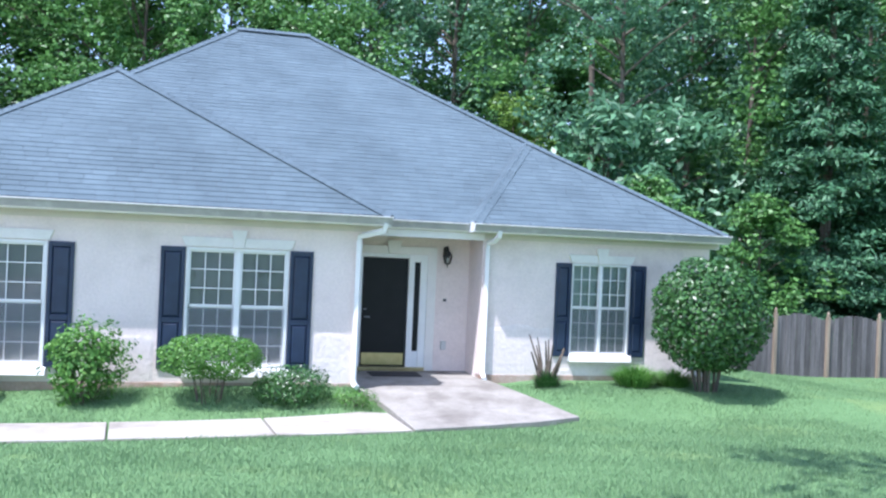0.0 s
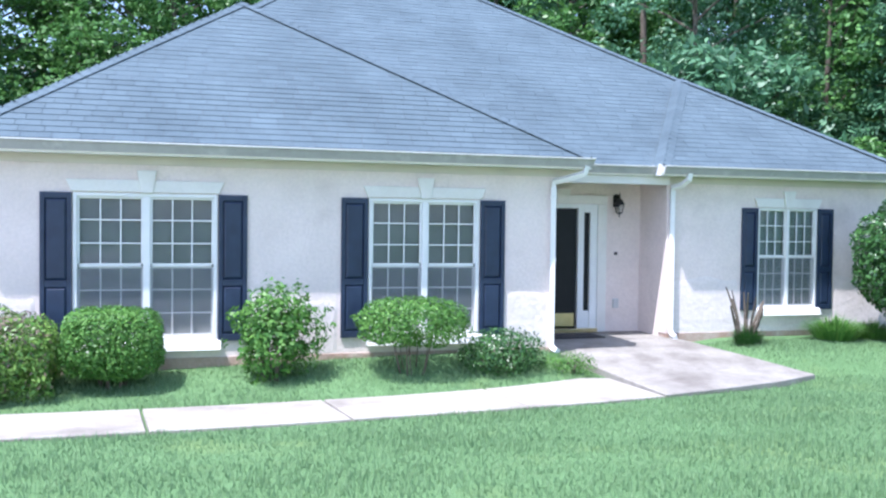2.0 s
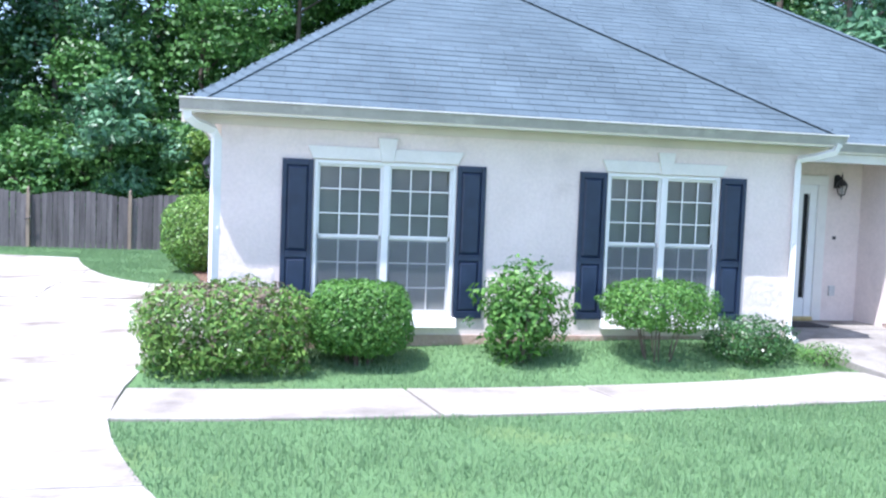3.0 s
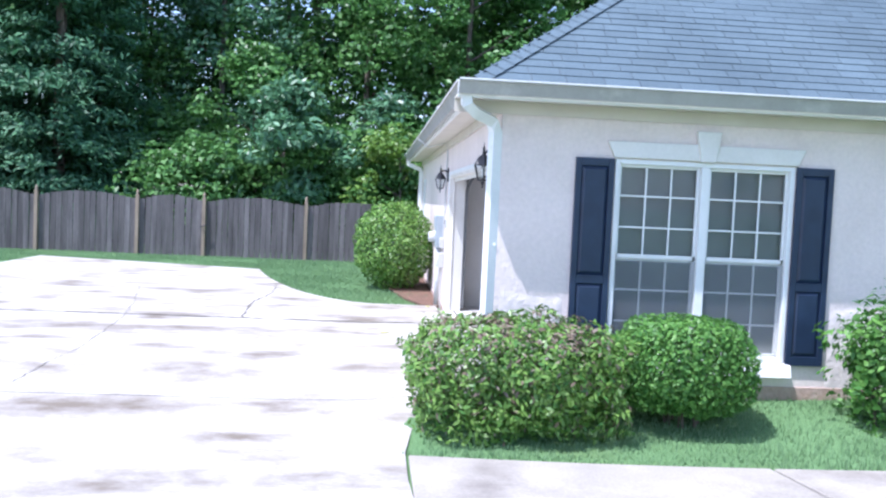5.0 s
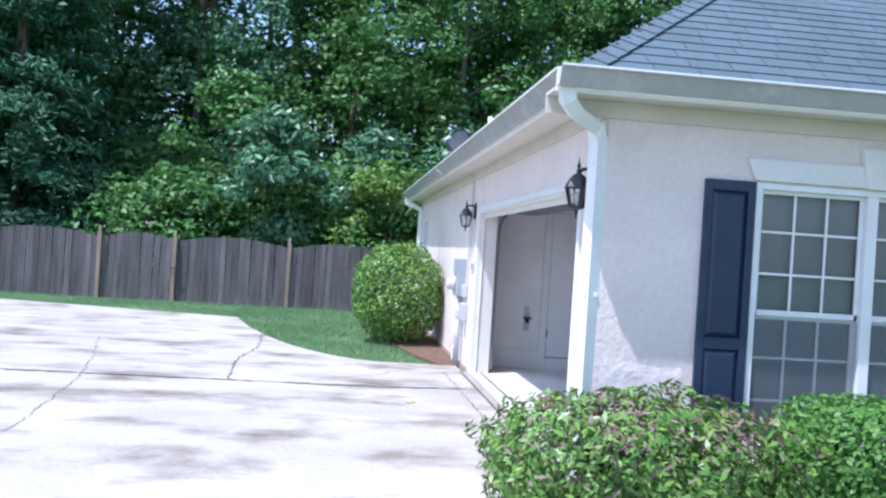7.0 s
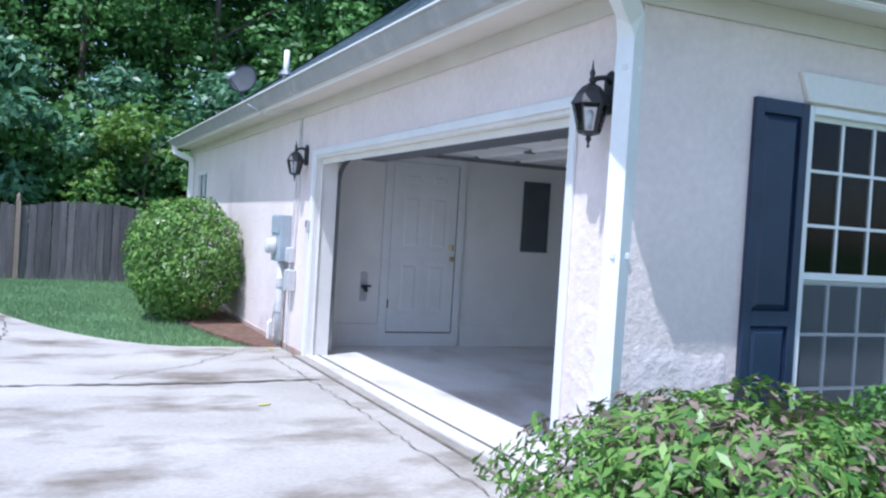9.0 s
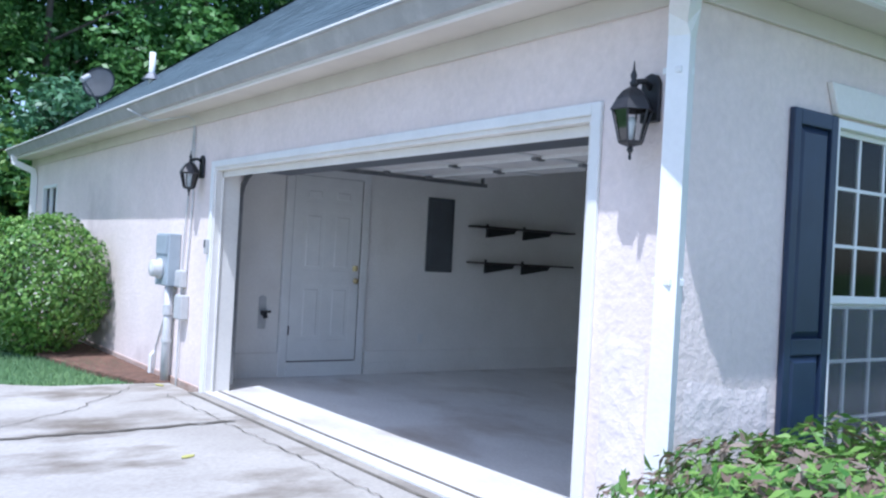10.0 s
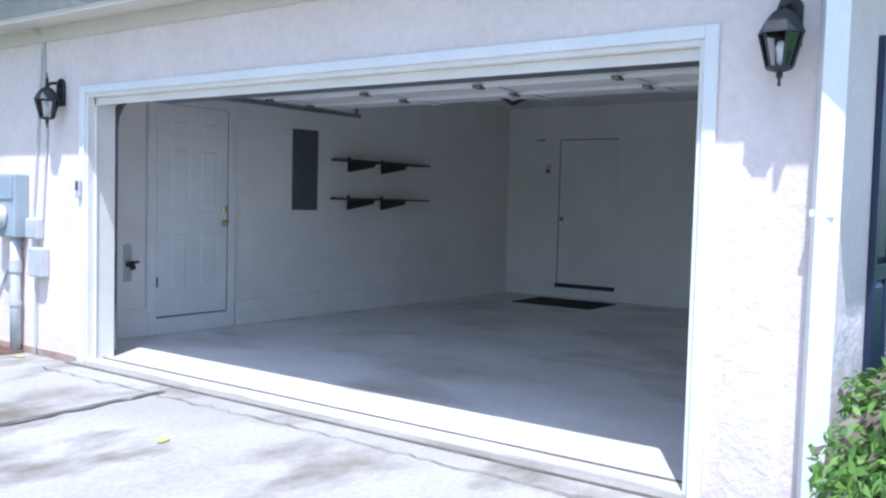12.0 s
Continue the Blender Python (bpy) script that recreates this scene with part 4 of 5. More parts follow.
pd = thing("door_3", "white six-panel side door in the garage", "door", kind="structure", at=(-0.32, 19.45, 0.17))
six_panel(pd, 0.83, 2.0, WHITE)
for bb in ((-0.10, -0.012, -0.01, 0.028, -0.17, 2.09), (0.842, 0.93, -0.01, 0.028, -0.17, 2.09), (-0.012, 0.842, -0.01, 0.028, 2.012, 2.09)):
    part("casing", box(*bb, 0.004), WHITE, pd)
part("step", box(-0.012, 0.842, -0.02, 0.028, -0.168, -0.012, 0.004), WHITE, pd)
part("gap", box(0.831, 0.841, 0.004, 0.02, 0.0, 2.0), DARKWOOD, pd)
part("gap", box(0.0, 0.83, 0.004, 0.02, -0.012, -0.001), DARKWOOD, pd)
# Grey strips: three paint shadow lines round the casing, two mark leaf joints.
for bb in ((-0.108, -0.100, 0.018, 0.0285, -0.16, 2.098), (0.930, 0.938, 0.018, 0.0285, -0.16, 2.098), (-0.108, 0.938, 0.018, 0.0285, 2.090, 2.098), (-0.008, 0.0, 0.004, 0.02, 0.0, 2.0), (0.0, 0.83, 0.004, 0.02, 2.001, 2.011)):
    part("gap", box(*bb), PVC, pd)
part("lock", lathe([(0, -0.03), (0.03, -0.03), (0.03, 0.03), (0, 0.03)], (0.77, -0.02, 1.02), 12), BRASS, pd, "brass deadbolt")
part("door_knob", lathe([(0, -0.032), (0.02, -0.028), (0.034, 0), (0.02, 0.028), (0, 0.032)], (0.77, -0.045, 0.88), 12), BRASS, pd, "brass door knob", True)
part("hinge", box(-0.012, 0.004, -0.012, -0.002, 0.28, 0.38), IRON, pd)

bd = thing("door_4", "plain off-white flush door at the garage's rear", "door", kind="structure")
part("leaf", box(XG - 0.012, XG - 0.001, 17.72, 18.60, 0.20, 2.24, 0.002), GARAGE_WALL, bd)
part("gap", box(XG - 0.009, XG - 0.0005, 18.60, 18.615, 0.19, 2.25), DARKWOOD, bd)
part("gap", box(XG - 0.009, XG - 0.0005, 17.72, 18.60, 2.24, 2.252), DARKWOOD, bd)
part("threshold", box(XG - 0.05, XG - 0.001, 17.70, 18.62, 0.14, 0.195, 0.004), DARKWOOD, bd)
part("door_knob", lathe([(0, -0.03), (0.02, -0.026), (0.032, 0), (0.02, 0.026), (0, 0.03)], (XG - 0.05, 18.54, 1.12), 12), STEEL, bd, smooth=True)
solid("floor_mat", box(4.72, 5.50, 17.5, 18.66, 0.001, 0.016, 0.005), RUBBER, "dark rubber mat on the garage floor", "mat", kind="thing")

panel = thing("electrical_panel", "dark grey metal electrical panel on the wall", "electrical panel")
part("cover", box(1.42, 1.80, 19.455, 19.479, 1.19, 2.07, 0.006), PANEL_GREY, panel)
part("panel_door", box(1.46, 1.76, 19.446, 19.454, 1.26, 2.00, 0.004), PANEL_GREY, panel)


def wall_shelf(z):
    t = thing("wall_shelf", "dark narrow board shelf on two brackets", "shelf", group="garage shelves", at=(2.03, 19.478, z))
    part("board", box(0, 1.60, -0.22, -0.002, 0, 0.022, 0.003), DARKWOOD, t)
    for xx in (0.27, 0.87):
        b = part("bracket", prism([(xx, -0.002), (xx + 0.46, -0.002), (xx + 0.43, -0.045), (xx, -0.115)], "y", -0.055, -0.012), IRON, t)
        part("lip", box(xx + 0.002, xx + 0.028, -0.03, -0.012, 0.023, 0.055), IRON, b)
    return t


sh = wall_shelf(1.755)
copy_thing(sh, pose(2.03, 19.478, 1.315))

tap = thing("utility_valve", "old brass valve on a stained wall plate", "valve")
part("plate", prism([(-0.66, 0.52), (-0.58, 0.52), (-0.57, 0.62), (-0.58, 0.85), (-0.62, 0.87), (-0.66, 0.85)], "y", 19.468, 19.479, 0.003), PVC, tap)
part("body", tube([(-0.62, 19.47, 0.68), (-0.62, 19.40, 0.68), (-0.62, 19.38, 0.64)], 0.026, 8), IRON, tap)
part("handle", box(-0.68, -0.56, 19.375, 19.39, 0.69, 0.715, 0.004), IRON, tap)
ol = thing("wall_outlet", "white plastic wall outlet cover", "outlet")
part("plate", box(1.37, 1.44, 19.47, 19.479, 0.34, 0.45, 0.003), WHITE, ol)
sw = thing("light_switch", "grey wall button by the rear door", "switch")
part("plate", box(XG - 0.03, XG - 0.001, 18.76, 18.84, 1.76, 1.90, 0.006), PVC, sw)
part("button", box(XG - 0.036, XG - 0.031, 18.78, 18.82, 1.78, 1.83, 0.002), IRON, sw)
hook = thing("wall_hook", "small dark hook on the rear wall", "hook")
part("hook", tube([(XG - 0.001, 18.88, 2.24), (XG - 0.05, 18.89, 2.25), (XG - 0.06, 18.97, 2.24)], 0.010, 6), IRON, hook)

# ---- on the side wall ----
meter = thing("electric_meter", "grey electric meter box with a glass dial", "electric meter")
part("box", box(XL - 0.13, XL - 0.001, 19.60, 19.98, 0.93, 1.46, 0.012), GREYBOX, meter)
part("lid", box(XL - 0.142, XL - 0.131, 19.62, 19.96, 1.25, 1.44, 0.004), GREYBOX, meter)
m = lathe([(0.105, 0), (0.105, 0.03), (0.085, 0.035), (0.085, 0.09), (0.07, 0.105), (0.0, 0.11)], (0, 0, 0), 20)
bmesh.ops.transform(m, matrix=pose(XL - 0.131, 19.80, 1.10, 0, -90, 0), verts=m.verts[:])
part("dial", m, PVC, meter, "round meter dial", True)
part("conduit", tube([(XL - 0.07, 19.69, 0.93), (XL - 0.07, 19.69, -0.14)], 0.042, 12), PVC, meter, smooth=True)
part("coupling", tube([(XL - 0.07, 19.69, 0.74), (XL - 0.07, 19.69, 0.64)], 0.052, 12), PVC, meter)
part("coupling", tube([(XL - 0.07, 19.69, 0.40), (XL - 0.07, 19.69, 0.36)], 0.052, 12), PVC, meter)
for y0, z0, z1, d in ((19.36, 0.93, 1.10, 0.07), (19.28, 0.62, 0.86, 0.09)):
    u = thing("junction_box", "small grey utility box on the wall", "junction box", group="utility boxes")
    part("box", box(XL - d, XL - 0.001, y0, y0 + 0.17, z0, z1, 0.012), PVC, u)
    part("lid", box(XL - d - 0.008, XL - d - 0.001, y0 + 0.01, y0 + 0.16, z0 + 0.01, z1 - 0.01, 0.003), PVC, u)
for pts in ([(XL - 0.03, 19.44, 0.93), (XL - 0.03, 19.45, 0.5), (XL - 0.03, 19.45, -0.1)], [(XL - 0.02, 19.50, 1.10), (XL - 0.02, 19.42, 1.9), (XL - 0.02, 19.36, 2.58), (XL - 0.06, 19.45, 2.63), (LW - 0.0, 19.80, 2.58), (LW - 0.14, 20.15, 2.72)], [(XL - 0.015, 19.36, 2.58), (XL - 0.015, 19.30, 1.8), (XL - 0.015, 19.36, 1.1)], [(XL - 0.012, 19.65, 0.9), (XL - 0.014, 19.95, 0.6), (XL - 0.012, 20.20, 0.25), (XL - 0.012, 20.22, -0.06)]):
    c = thing("cable", "thin grey service cable on the wall", "cable", group="cables")
    part("wire", tube(pts, 0.008, 6), PVC, c)
st = thing("wall_stub", "short white pipe stub at the wall's foot", "pipe")
part("pipe", tube([(XL - 0.04, 20.25, -0.1), (XL - 0.04, 20.25, 0.16), (XL - 0.001, 20.25, 0.2)], 0.022, 8), WHITE, st)

dish = thing("satellite_dish", "grey satellite dish on the roof's edge", "satellite dish")
d = bmesh.new()
rings = []
for i in range(6):
    r = 0.25 * i / 5
    rings.append([d.verts.new((r * math.cos(a), 1.12 * r * math.sin(a), 0.5 * r * r)) for a in [2 * math.pi * k / 20 for k in range(20)]] if i else [d.verts.new((0, 0, 0))])
for k in range(20):
    d.faces.new((rings[0][0], rings[1][k], rings[1][(k + 1) % 20]))
for a, b in zip(rings[1:], rings[2:]):
    for k in range(20):
        d.faces.new((a[k], b[k], b[(k + 1) % 20], a[(k + 1) % 20]))
bmesh.ops.solidify(d, geom=d.faces[:], thickness=0.012)
DP = Vector((-1.0, 25.17, 3.78))
bmesh.ops.transform(d, matrix=look(DP, DP + Vector((0.45, 0.75, -0.35))), verts=d.verts[:])
part("reflector", d, DISH_SHADED, dish, smooth=True)
part("mast", tube([(-1.0, 25.17, 3.35), (-1.0, 25.2, 3.62), tuple(DP + Vector((0.02, 0.03, -0.05)))], 0.022, 8), STEEL, dish)
part("feed_arm", tube([tuple(DP + Vector((0, 0, -0.3))), tuple(DP + Vector((-0.30, -0.35, -0.06)))], 0.014, 6), STEEL, dish)
part("feed_horn", tube([tuple(DP + Vector((-0.34, -0.36, -0.05))), tuple(DP + Vector((-0.22, -0.28, 0.04)))], 0.04, 10), PVC, dish)
vent = thing("vent_pipe", "white plumbing vent on the roof", "vent pipe")
part("pipe", tube([(-0.6, 23.83, 3.6), (-0.6, 23.83, 4.12)], 0.045, 12), WHITE, vent, smooth=True)
part("flashing", lathe([(0.14, -0.02), (0.07, 0.06), (0.05, 0.08)], (-0.6, 23.83, 3.74), 12), STEEL, vent)


# ---- fences ----
def fence(name, posts, y, zf, label, tall, seed, depth=-1):
    """A board fence: posts with turned finials, two rails, boards whose tops arch between the posts."""
    rnd = random.Random(seed)
    t = thing(name, label, "fence")
    board = box(-0.068, 0.068, -0.009, 0.009, 0, 1)
    bme = to_mesh("picket", board, PICKET)
    for i, px in enumerate(posts):
        z = zf(px, y)
        p = part("post", box(px - 0.045, px + 0.045, y - 0.075, y + 0.02, z - 0.3, z + tall - 0.03, 0.006), POST, t)
        part("finial", lathe([(0.03, 0), (0.045, 0.012), (0.045, 0.03), (0.022, 0.04), (0.042, 0.075), (0.036, 0.105), (0.012, 0.15), (0.003, 0.17)], (px, y - 0.028, z + tall - 0.03), 10), POST, p, smooth=True)
    for a, b in zip(posts, posts[1:]):
        n = int((b - a - 0.09) / 0.142)
        step = (b - a - 0.09) / n
        for k in range(n):
            u = (k + 0.5) / n
            x = a + 0.045 + step * (k + 0.5)
            z = zf(x, y)
            h = tall - 0.16 + 0.17 * math.sin(math.pi * u) ** 0.8 + rnd.uniform(-0.012, 0.012)
            o = new("picket", bme)
            o.parent = t
            o.matrix_basis = pose(x, y + 0.012 + rnd.uniform(-0.004, 0.004), z + 0.02, rnd.uniform(-0.4, 0.4), rnd.uniform(-0.5, 0.5), 0) @ Matrix.Diagonal((step / 0.142 * rnd.uniform(0.95, 0.995), 1, h, 1))
        za, zb = zf(a, y), zf(b, y)
        for hh in (0.35, 1.35):
            part("rail", prism([(a, za + hh), (b, zb + hh), (b, zb + hh + 0.09), (a, za + hh + 0.09)], "y", y + 0.03, y + 0.068), PICKET, t)
    return t


YB = 29.2
fence("fence", [-24.5, -21.9, -19.3, -16.7, -14.1, -11.5, -8.9, -7.16, -4.46, -1.8, 0.85], YB, lambda x, y: -0.15, "weathered grey board fence with arched tops", 1.66, 3)
fence("fence", [13.65, 16.05, 18.5, 20.15, 21.8, 23.45, 25.85, 28.25], 20.0, lambda x, y: height(x, y) - 0.05, "weathered brown board fence with arched tops", 1.72, 4)
latch = thing("gate_latch", "dark iron latch on the fence post", "latch")
part("latch", tube([(-7.23, YB - 0.09, 0.72), (-7.16, YB - 0.13, 0.74), (-7.11, YB - 0.13, 0.76), (-7.07, YB - 0.1, 0.79)], 0.018, 6), IRON, latch)


# ---- planting ----
RNG = np.random.default_rng(7)


def leaf_quads(centres, normals, size, aspect=0.45, spread=0.8, rng=RNG, droop=0.0):
    """Small folded rhombic leaves at the centres; each turns roughly the way of its normal."""
    n = len(centres)
    nrm = normals + rng.normal(0, spread, (n, 3))
    nrm /= np.linalg.norm(nrm, axis=1, keepdims=True) + 1e-9
    t = rng.normal(0, 1, (n, 3))
    t[:, 2] -= droop
    t -= nrm * np.sum(t * nrm, axis=1, keepdims=True)
    t /= np.linalg.norm(t, axis=1, keepdims=True) + 1e-9
    b = np.cross(nrm, t)
    s = (size * rng.uniform(0.6, 1.25, n))[:, None]
    v = np.empty((n, 4, 3))
    v[:, 0] = centres - t * s * 0.5
    v[:, 1] = centres + b * s * aspect * 0.5 + nrm * s * 0.08
    v[:, 2] = centres + t * s * 0.5
    v[:, 3] = centres - b * s * aspect * 0.5 + nrm * s * 0.08
    return v.reshape(-1, 3)


def leaves_mesh(name, verts, mats, index=None):
    n = len(verts) // 4
    me = bpy.data.meshes.new(name)
    me.vertices.add(4 * n)
    me.vertices.foreach_set("co", verts.astype(np.float32).ravel())
    me.loops.add(4 * n)
    me.loops.foreach_set("vertex_index", np.arange(4 * n, dtype=np.int32))
    me.polygons.add(n)
    me.polygons.foreach_set("loop_start", np.arange(0, 4 * n, 4, dtype=np.int32))
    me.polygons.foreach_set("loop_total", np.full(n, 4, dtype=np.int32))
    for m in mats:
        me.materials.append(m)
    if index is not None:
        me.polygons.foreach_set("material_index", index.astype(np.int32))
    me.update()
    me.validate()
    return me


def shell(n, half, power, rng, lump=0.12, inner=0.62, seed=0.0):
    """Points and outward ways in the outer layer of a lumpy rounded box."""
    d = rng.normal(0, 1, (n, 3))
    d /= np.linalg.norm(d, axis=1, keepdims=True)
    k = (np.abs(d) ** power).sum(axis=1) ** (-1 / power)
    wob = np.array([noise.noise(Vector((p[0] * 2.2 + seed, p[1] * 2.2, p[2] * 2.2))) + 0.5 * noise.noise(Vector((p[0] * 6 + seed, p[1] * 6, p[2] * 6))) for p in d])
    r = k * (1 + lump * wob) * (1 - (1 - inner) * rng.random(n) ** 1.8)
    return d * r[:, None] * np.array(half), d


def stems(base, tops, r, sides=5):
    bm = bmesh.new()
    for a, b in tops:
        mid = (Vector(a) + Vector(b)) / 2 + Vector((random.uniform(-0.06, 0.06), random.uniform(-0.06, 0.06), 0.02))
        tube([a, mid, b], r * random.uniform(0.6, 1.2), sides, bm, taper=0.4)
    return bm


def bush(label, centre, half, count, size, mat, power=2.6, lump=0.12, inner=0.55, ground=-0.2, seed=1.0, aspect=0.5, dry=0.0, stem_r=0.014, floor_cut=None, name="bush", sparse=False):
    rng = np.random.default_rng(int(seed * 10))
    t = thing(name, label, "bush", at=(centre[0], centre[1], ground))
    off = Vector((0, 0, centre[2] - ground))
    pts, nr = shell(count, half, power, rng, lump, inner, seed)
    if sparse:
        keep = np.array([noise.noise(Vector((p[0] * 3.5 + seed, p[1] * 3.5, p[2] * 3.5))) > -0.12 - 0.35 * (p[2] > 0) for p in pts])
        pts, nr = pts[keep], nr[keep]
    up = nr.copy()
    up[:, 2] += 0.35
    v = leaf_quads(pts + np.array(off), up, size, aspect, 0.55, rng)
    idx = np.zeros(len(pts))
    mats = [mat]
    if dry:
        mats.append(LEAF_DRY)
        top = pts[:, 2] / half[2]
        blot = np.array([noise.noise(Vector((p[0] * 3 + seed, p[1] * 3, 5))) for p in pts])
        idx = ((top > 0.62) & (blot + rng.normal(0, 0.2, len(pts)) > -0.05 + (1 - dry)) | (rng.random(len(pts)) < 0.10 * dry)).astype(int)
    ob = new("foliage", leaves_mesh("foliage", v, mats, idx))
    ob.parent = t
    lo = []
    for k in range(12):
        a = 2 * math.pi * k / 12 + random.uniform(-0.2, 0.2)
        f = random.uniform(0.3, 0.75)
        lo.append(((0.10 * math.cos(a) * half[0] / 0.5, 0.10 * math.sin(a), -0.04), (f * half[0] * math.cos(a), f * half[1] * math.sin(a), off.z + random.uniform(-0.1, 0.5) * half[2])))
    part("branchwork", stems(None, lo, stem_r), BARK, t)
    return t


bush("clipped glossy hedge with browning twigs on top", (-1.36, 12.52, 0.235), (0.88, 0.66, 0.50), 16000, 0.076, LEAF_GLOSS, 4.6, 0.20, 0.6, -0.26, 1.1, 0.34, dry=0.75, name="hedge")
bush("clipped rounded bright green boxwood bush", (0.13, 12.55, 0.37), (0.58, 0.50, 0.41), 16000, 0.047, LEAF_BRIGHT, 3.4, 0.09, 0.6, -0.22, 2.2, 0.55)
bush("loose upright bush with light green leaves", (2.03, 12.55, 0.45), (0.58, 0.46, 0.58), 4300, 0.082, LEAF_BRIGHT, 2.0, 0.50, 0.35, -0.2, 3.3, 0.5, sparse=True)
bush("rounded clipped bush with bare stems underneath", (3.80, 12.50, 0.555), (0.73, 0.54, 0.31), 10000, 0.048, LEAF_BRIGHT, 2.6, 0.14, 0.55, -0.2, 4.4, 0.55, sparse=True, stem_r=0.011)
bush("low spreading dark green bush", (5.02, 12.48, 0.12), (0.56, 0.42, 0.31), 4800, 0.05, LEAF_DARK, 2.6, 0.22, 0.5, -0.18, 5.5, 0.5)
bush("small low tuft of greenery beside the path", (5.95, 12.35, -0.04), (0.38, 0.28, 0.16), 1500, 0.045, LEAF_BRIGHT, 2.2, 0.25, 0.4, -0.18, 5.9, 0.3)
bush("large rounded glossy dark green bush", (12.25, 12.90, 1.36), (0.96, 0.93, 1.00), 12000, 0.095, LEAF_DARK, 2.3, 0.10, 0.6, 0.05, 6.6, 0.5, stem_r=0.03)
bush("rounded glossy green bush by the side wall", (-2.20, 22.5, 0.79), (0.77, 0.96, 0.85), 12000, 0.075, LEAF_GLOSS, 2.4, 0.12, 0.6, -0.08, 7.7, 0.5, stem_r=0.025)


def grass_clump(label, centre, r, tall, count, mat, seed):
    rng = np.random.default_rng(seed)
    t = thing("grass_clump", label, "grass clump", at=centre)
    a, q = rng.uniform(0, 2 * np.pi, count), rng.random(count) ** 0.5
    base = np.stack([np.cos(a) * q * r * 0.4, np.sin(a) * q * r * 0.4, np.zeros(count) - 0.03], 1)
    reach = np.stack([np.cos(a) * q * r, np.sin(a) * q * r, tall * rng.uniform(0.5, 1.0, count) * (1 - 0.45 * q)], 1)
    w = np.stack([-np.sin(a), np.cos(a), np.zeros(count)], 1) * 0.007
    mid = base + (reach - base) * 0.5 + np.array([0, 0, 1.0]) * (0.16 * tall)
    v = np.stack([base - w, base + w, mid + w * 0.8, mid - w * 0.8, mid - w * 0.8, mid + w * 0.8, reach + w * 0.1, reach - w * 0.1], 1).reshape(-1, 3)
    ob = new("leaf_tuft", leaves_mesh("leaf_tuft", v, [mat]))
    ob.parent = t
    return t


grass_clump("spiky green clump of border grass", (11.15, 13.45, 0.0), 0.65, 0.55, 900, LEAF_BRIGHT, 11)
grass_clump("spiky green clump of border grass", (11.95, 13.55, 0.0), 0.6, 0.42, 700, LEAF_BRIGHT, 12)
stump = thing("cut_back_shrub", "cut-back shrub of bare forked stems", "shrub", at=(9.45, 13.45, -0.03))
tops = []
for k in range(11):
    a = 2.4 * k
    tops.append(((0.05 * math.cos(a), 0.05 * math.sin(a), -0.05), (0.42 * math.cos(a) * random.uniform(0.4, 1), 0.25 * math.sin(a), random.uniform(0.5, 0.95))))
part("branchwork", stems(None, tops, 0.033), BARK, stump, "bare grey stems")
grass_clump("low green tuft round the cut-back shrub", (9.45, 13.37, -0.03), 0.36, 0.42, 700, LEAF_DARK, 13)
solid("mulch_bed", slab_piece([(-1.50, 19.62), (-1.50, 26.5), (-2.0, 26.3), (-2.25, 24.4), (-2.3, 22.2), (-2.05, 20.6), (-1.75, 19.62)], 0.05, lift=0.035), MULCH, "red-brown mulch bed along the wall", "mulch", kind="structure")


for lx, ly, turn in ((-2.43, 16.47, 30), (-1.70, 19.34, 110)):
    fallen = thing("fallen_leaf", "yellow fallen leaf on the driveway", "leaf", group="fallen leaves", at=(lx, ly, drive_height(lx, ly) + 0.004))
    part("blade", prism([(-0.06, 0.0), (-0.02, 0.03), (0.03, 0.025), (0.07, 0.0), (0.02, -0.03), (-0.03, -0.022)], "z", 0.0, 0.006), PATINA, fallen)
    fallen.rotation_euler.z = radians(turn)

# ---- trees ----
def trunk_mesh(tall, r, limbs, rng, lean=0.3):
    bm = bmesh.new()
    pts = [Vector((lean * math.sin(i * 0.9) * 0.3 * i / 6, lean * math.cos(i * 1.3) * 0.3 * i / 6, tall * i / 6 - 0.3 * (i == 0))) for i in range(7)]
    tube(pts, r, 9, bm, taper=0.3)
    for k in range(limbs):
        z = tall * rng.uniform(0.35, 0.92)
        a = rng.uniform(0, 2 * math.pi)
        l = tall * rng.uniform(0.12, 0.24)
        p0 = Vector((0, 0, z))
        tube([p0, p0 + Vector((math.cos(a) * l * 0.5, math.sin(a) * l * 0.5, l * 0.35)), p0 + Vector((math.cos(a) * l, math.sin(a) * l, l * 0.6))], r * 0.35, 5, bm, taper=0.25)
    return bm


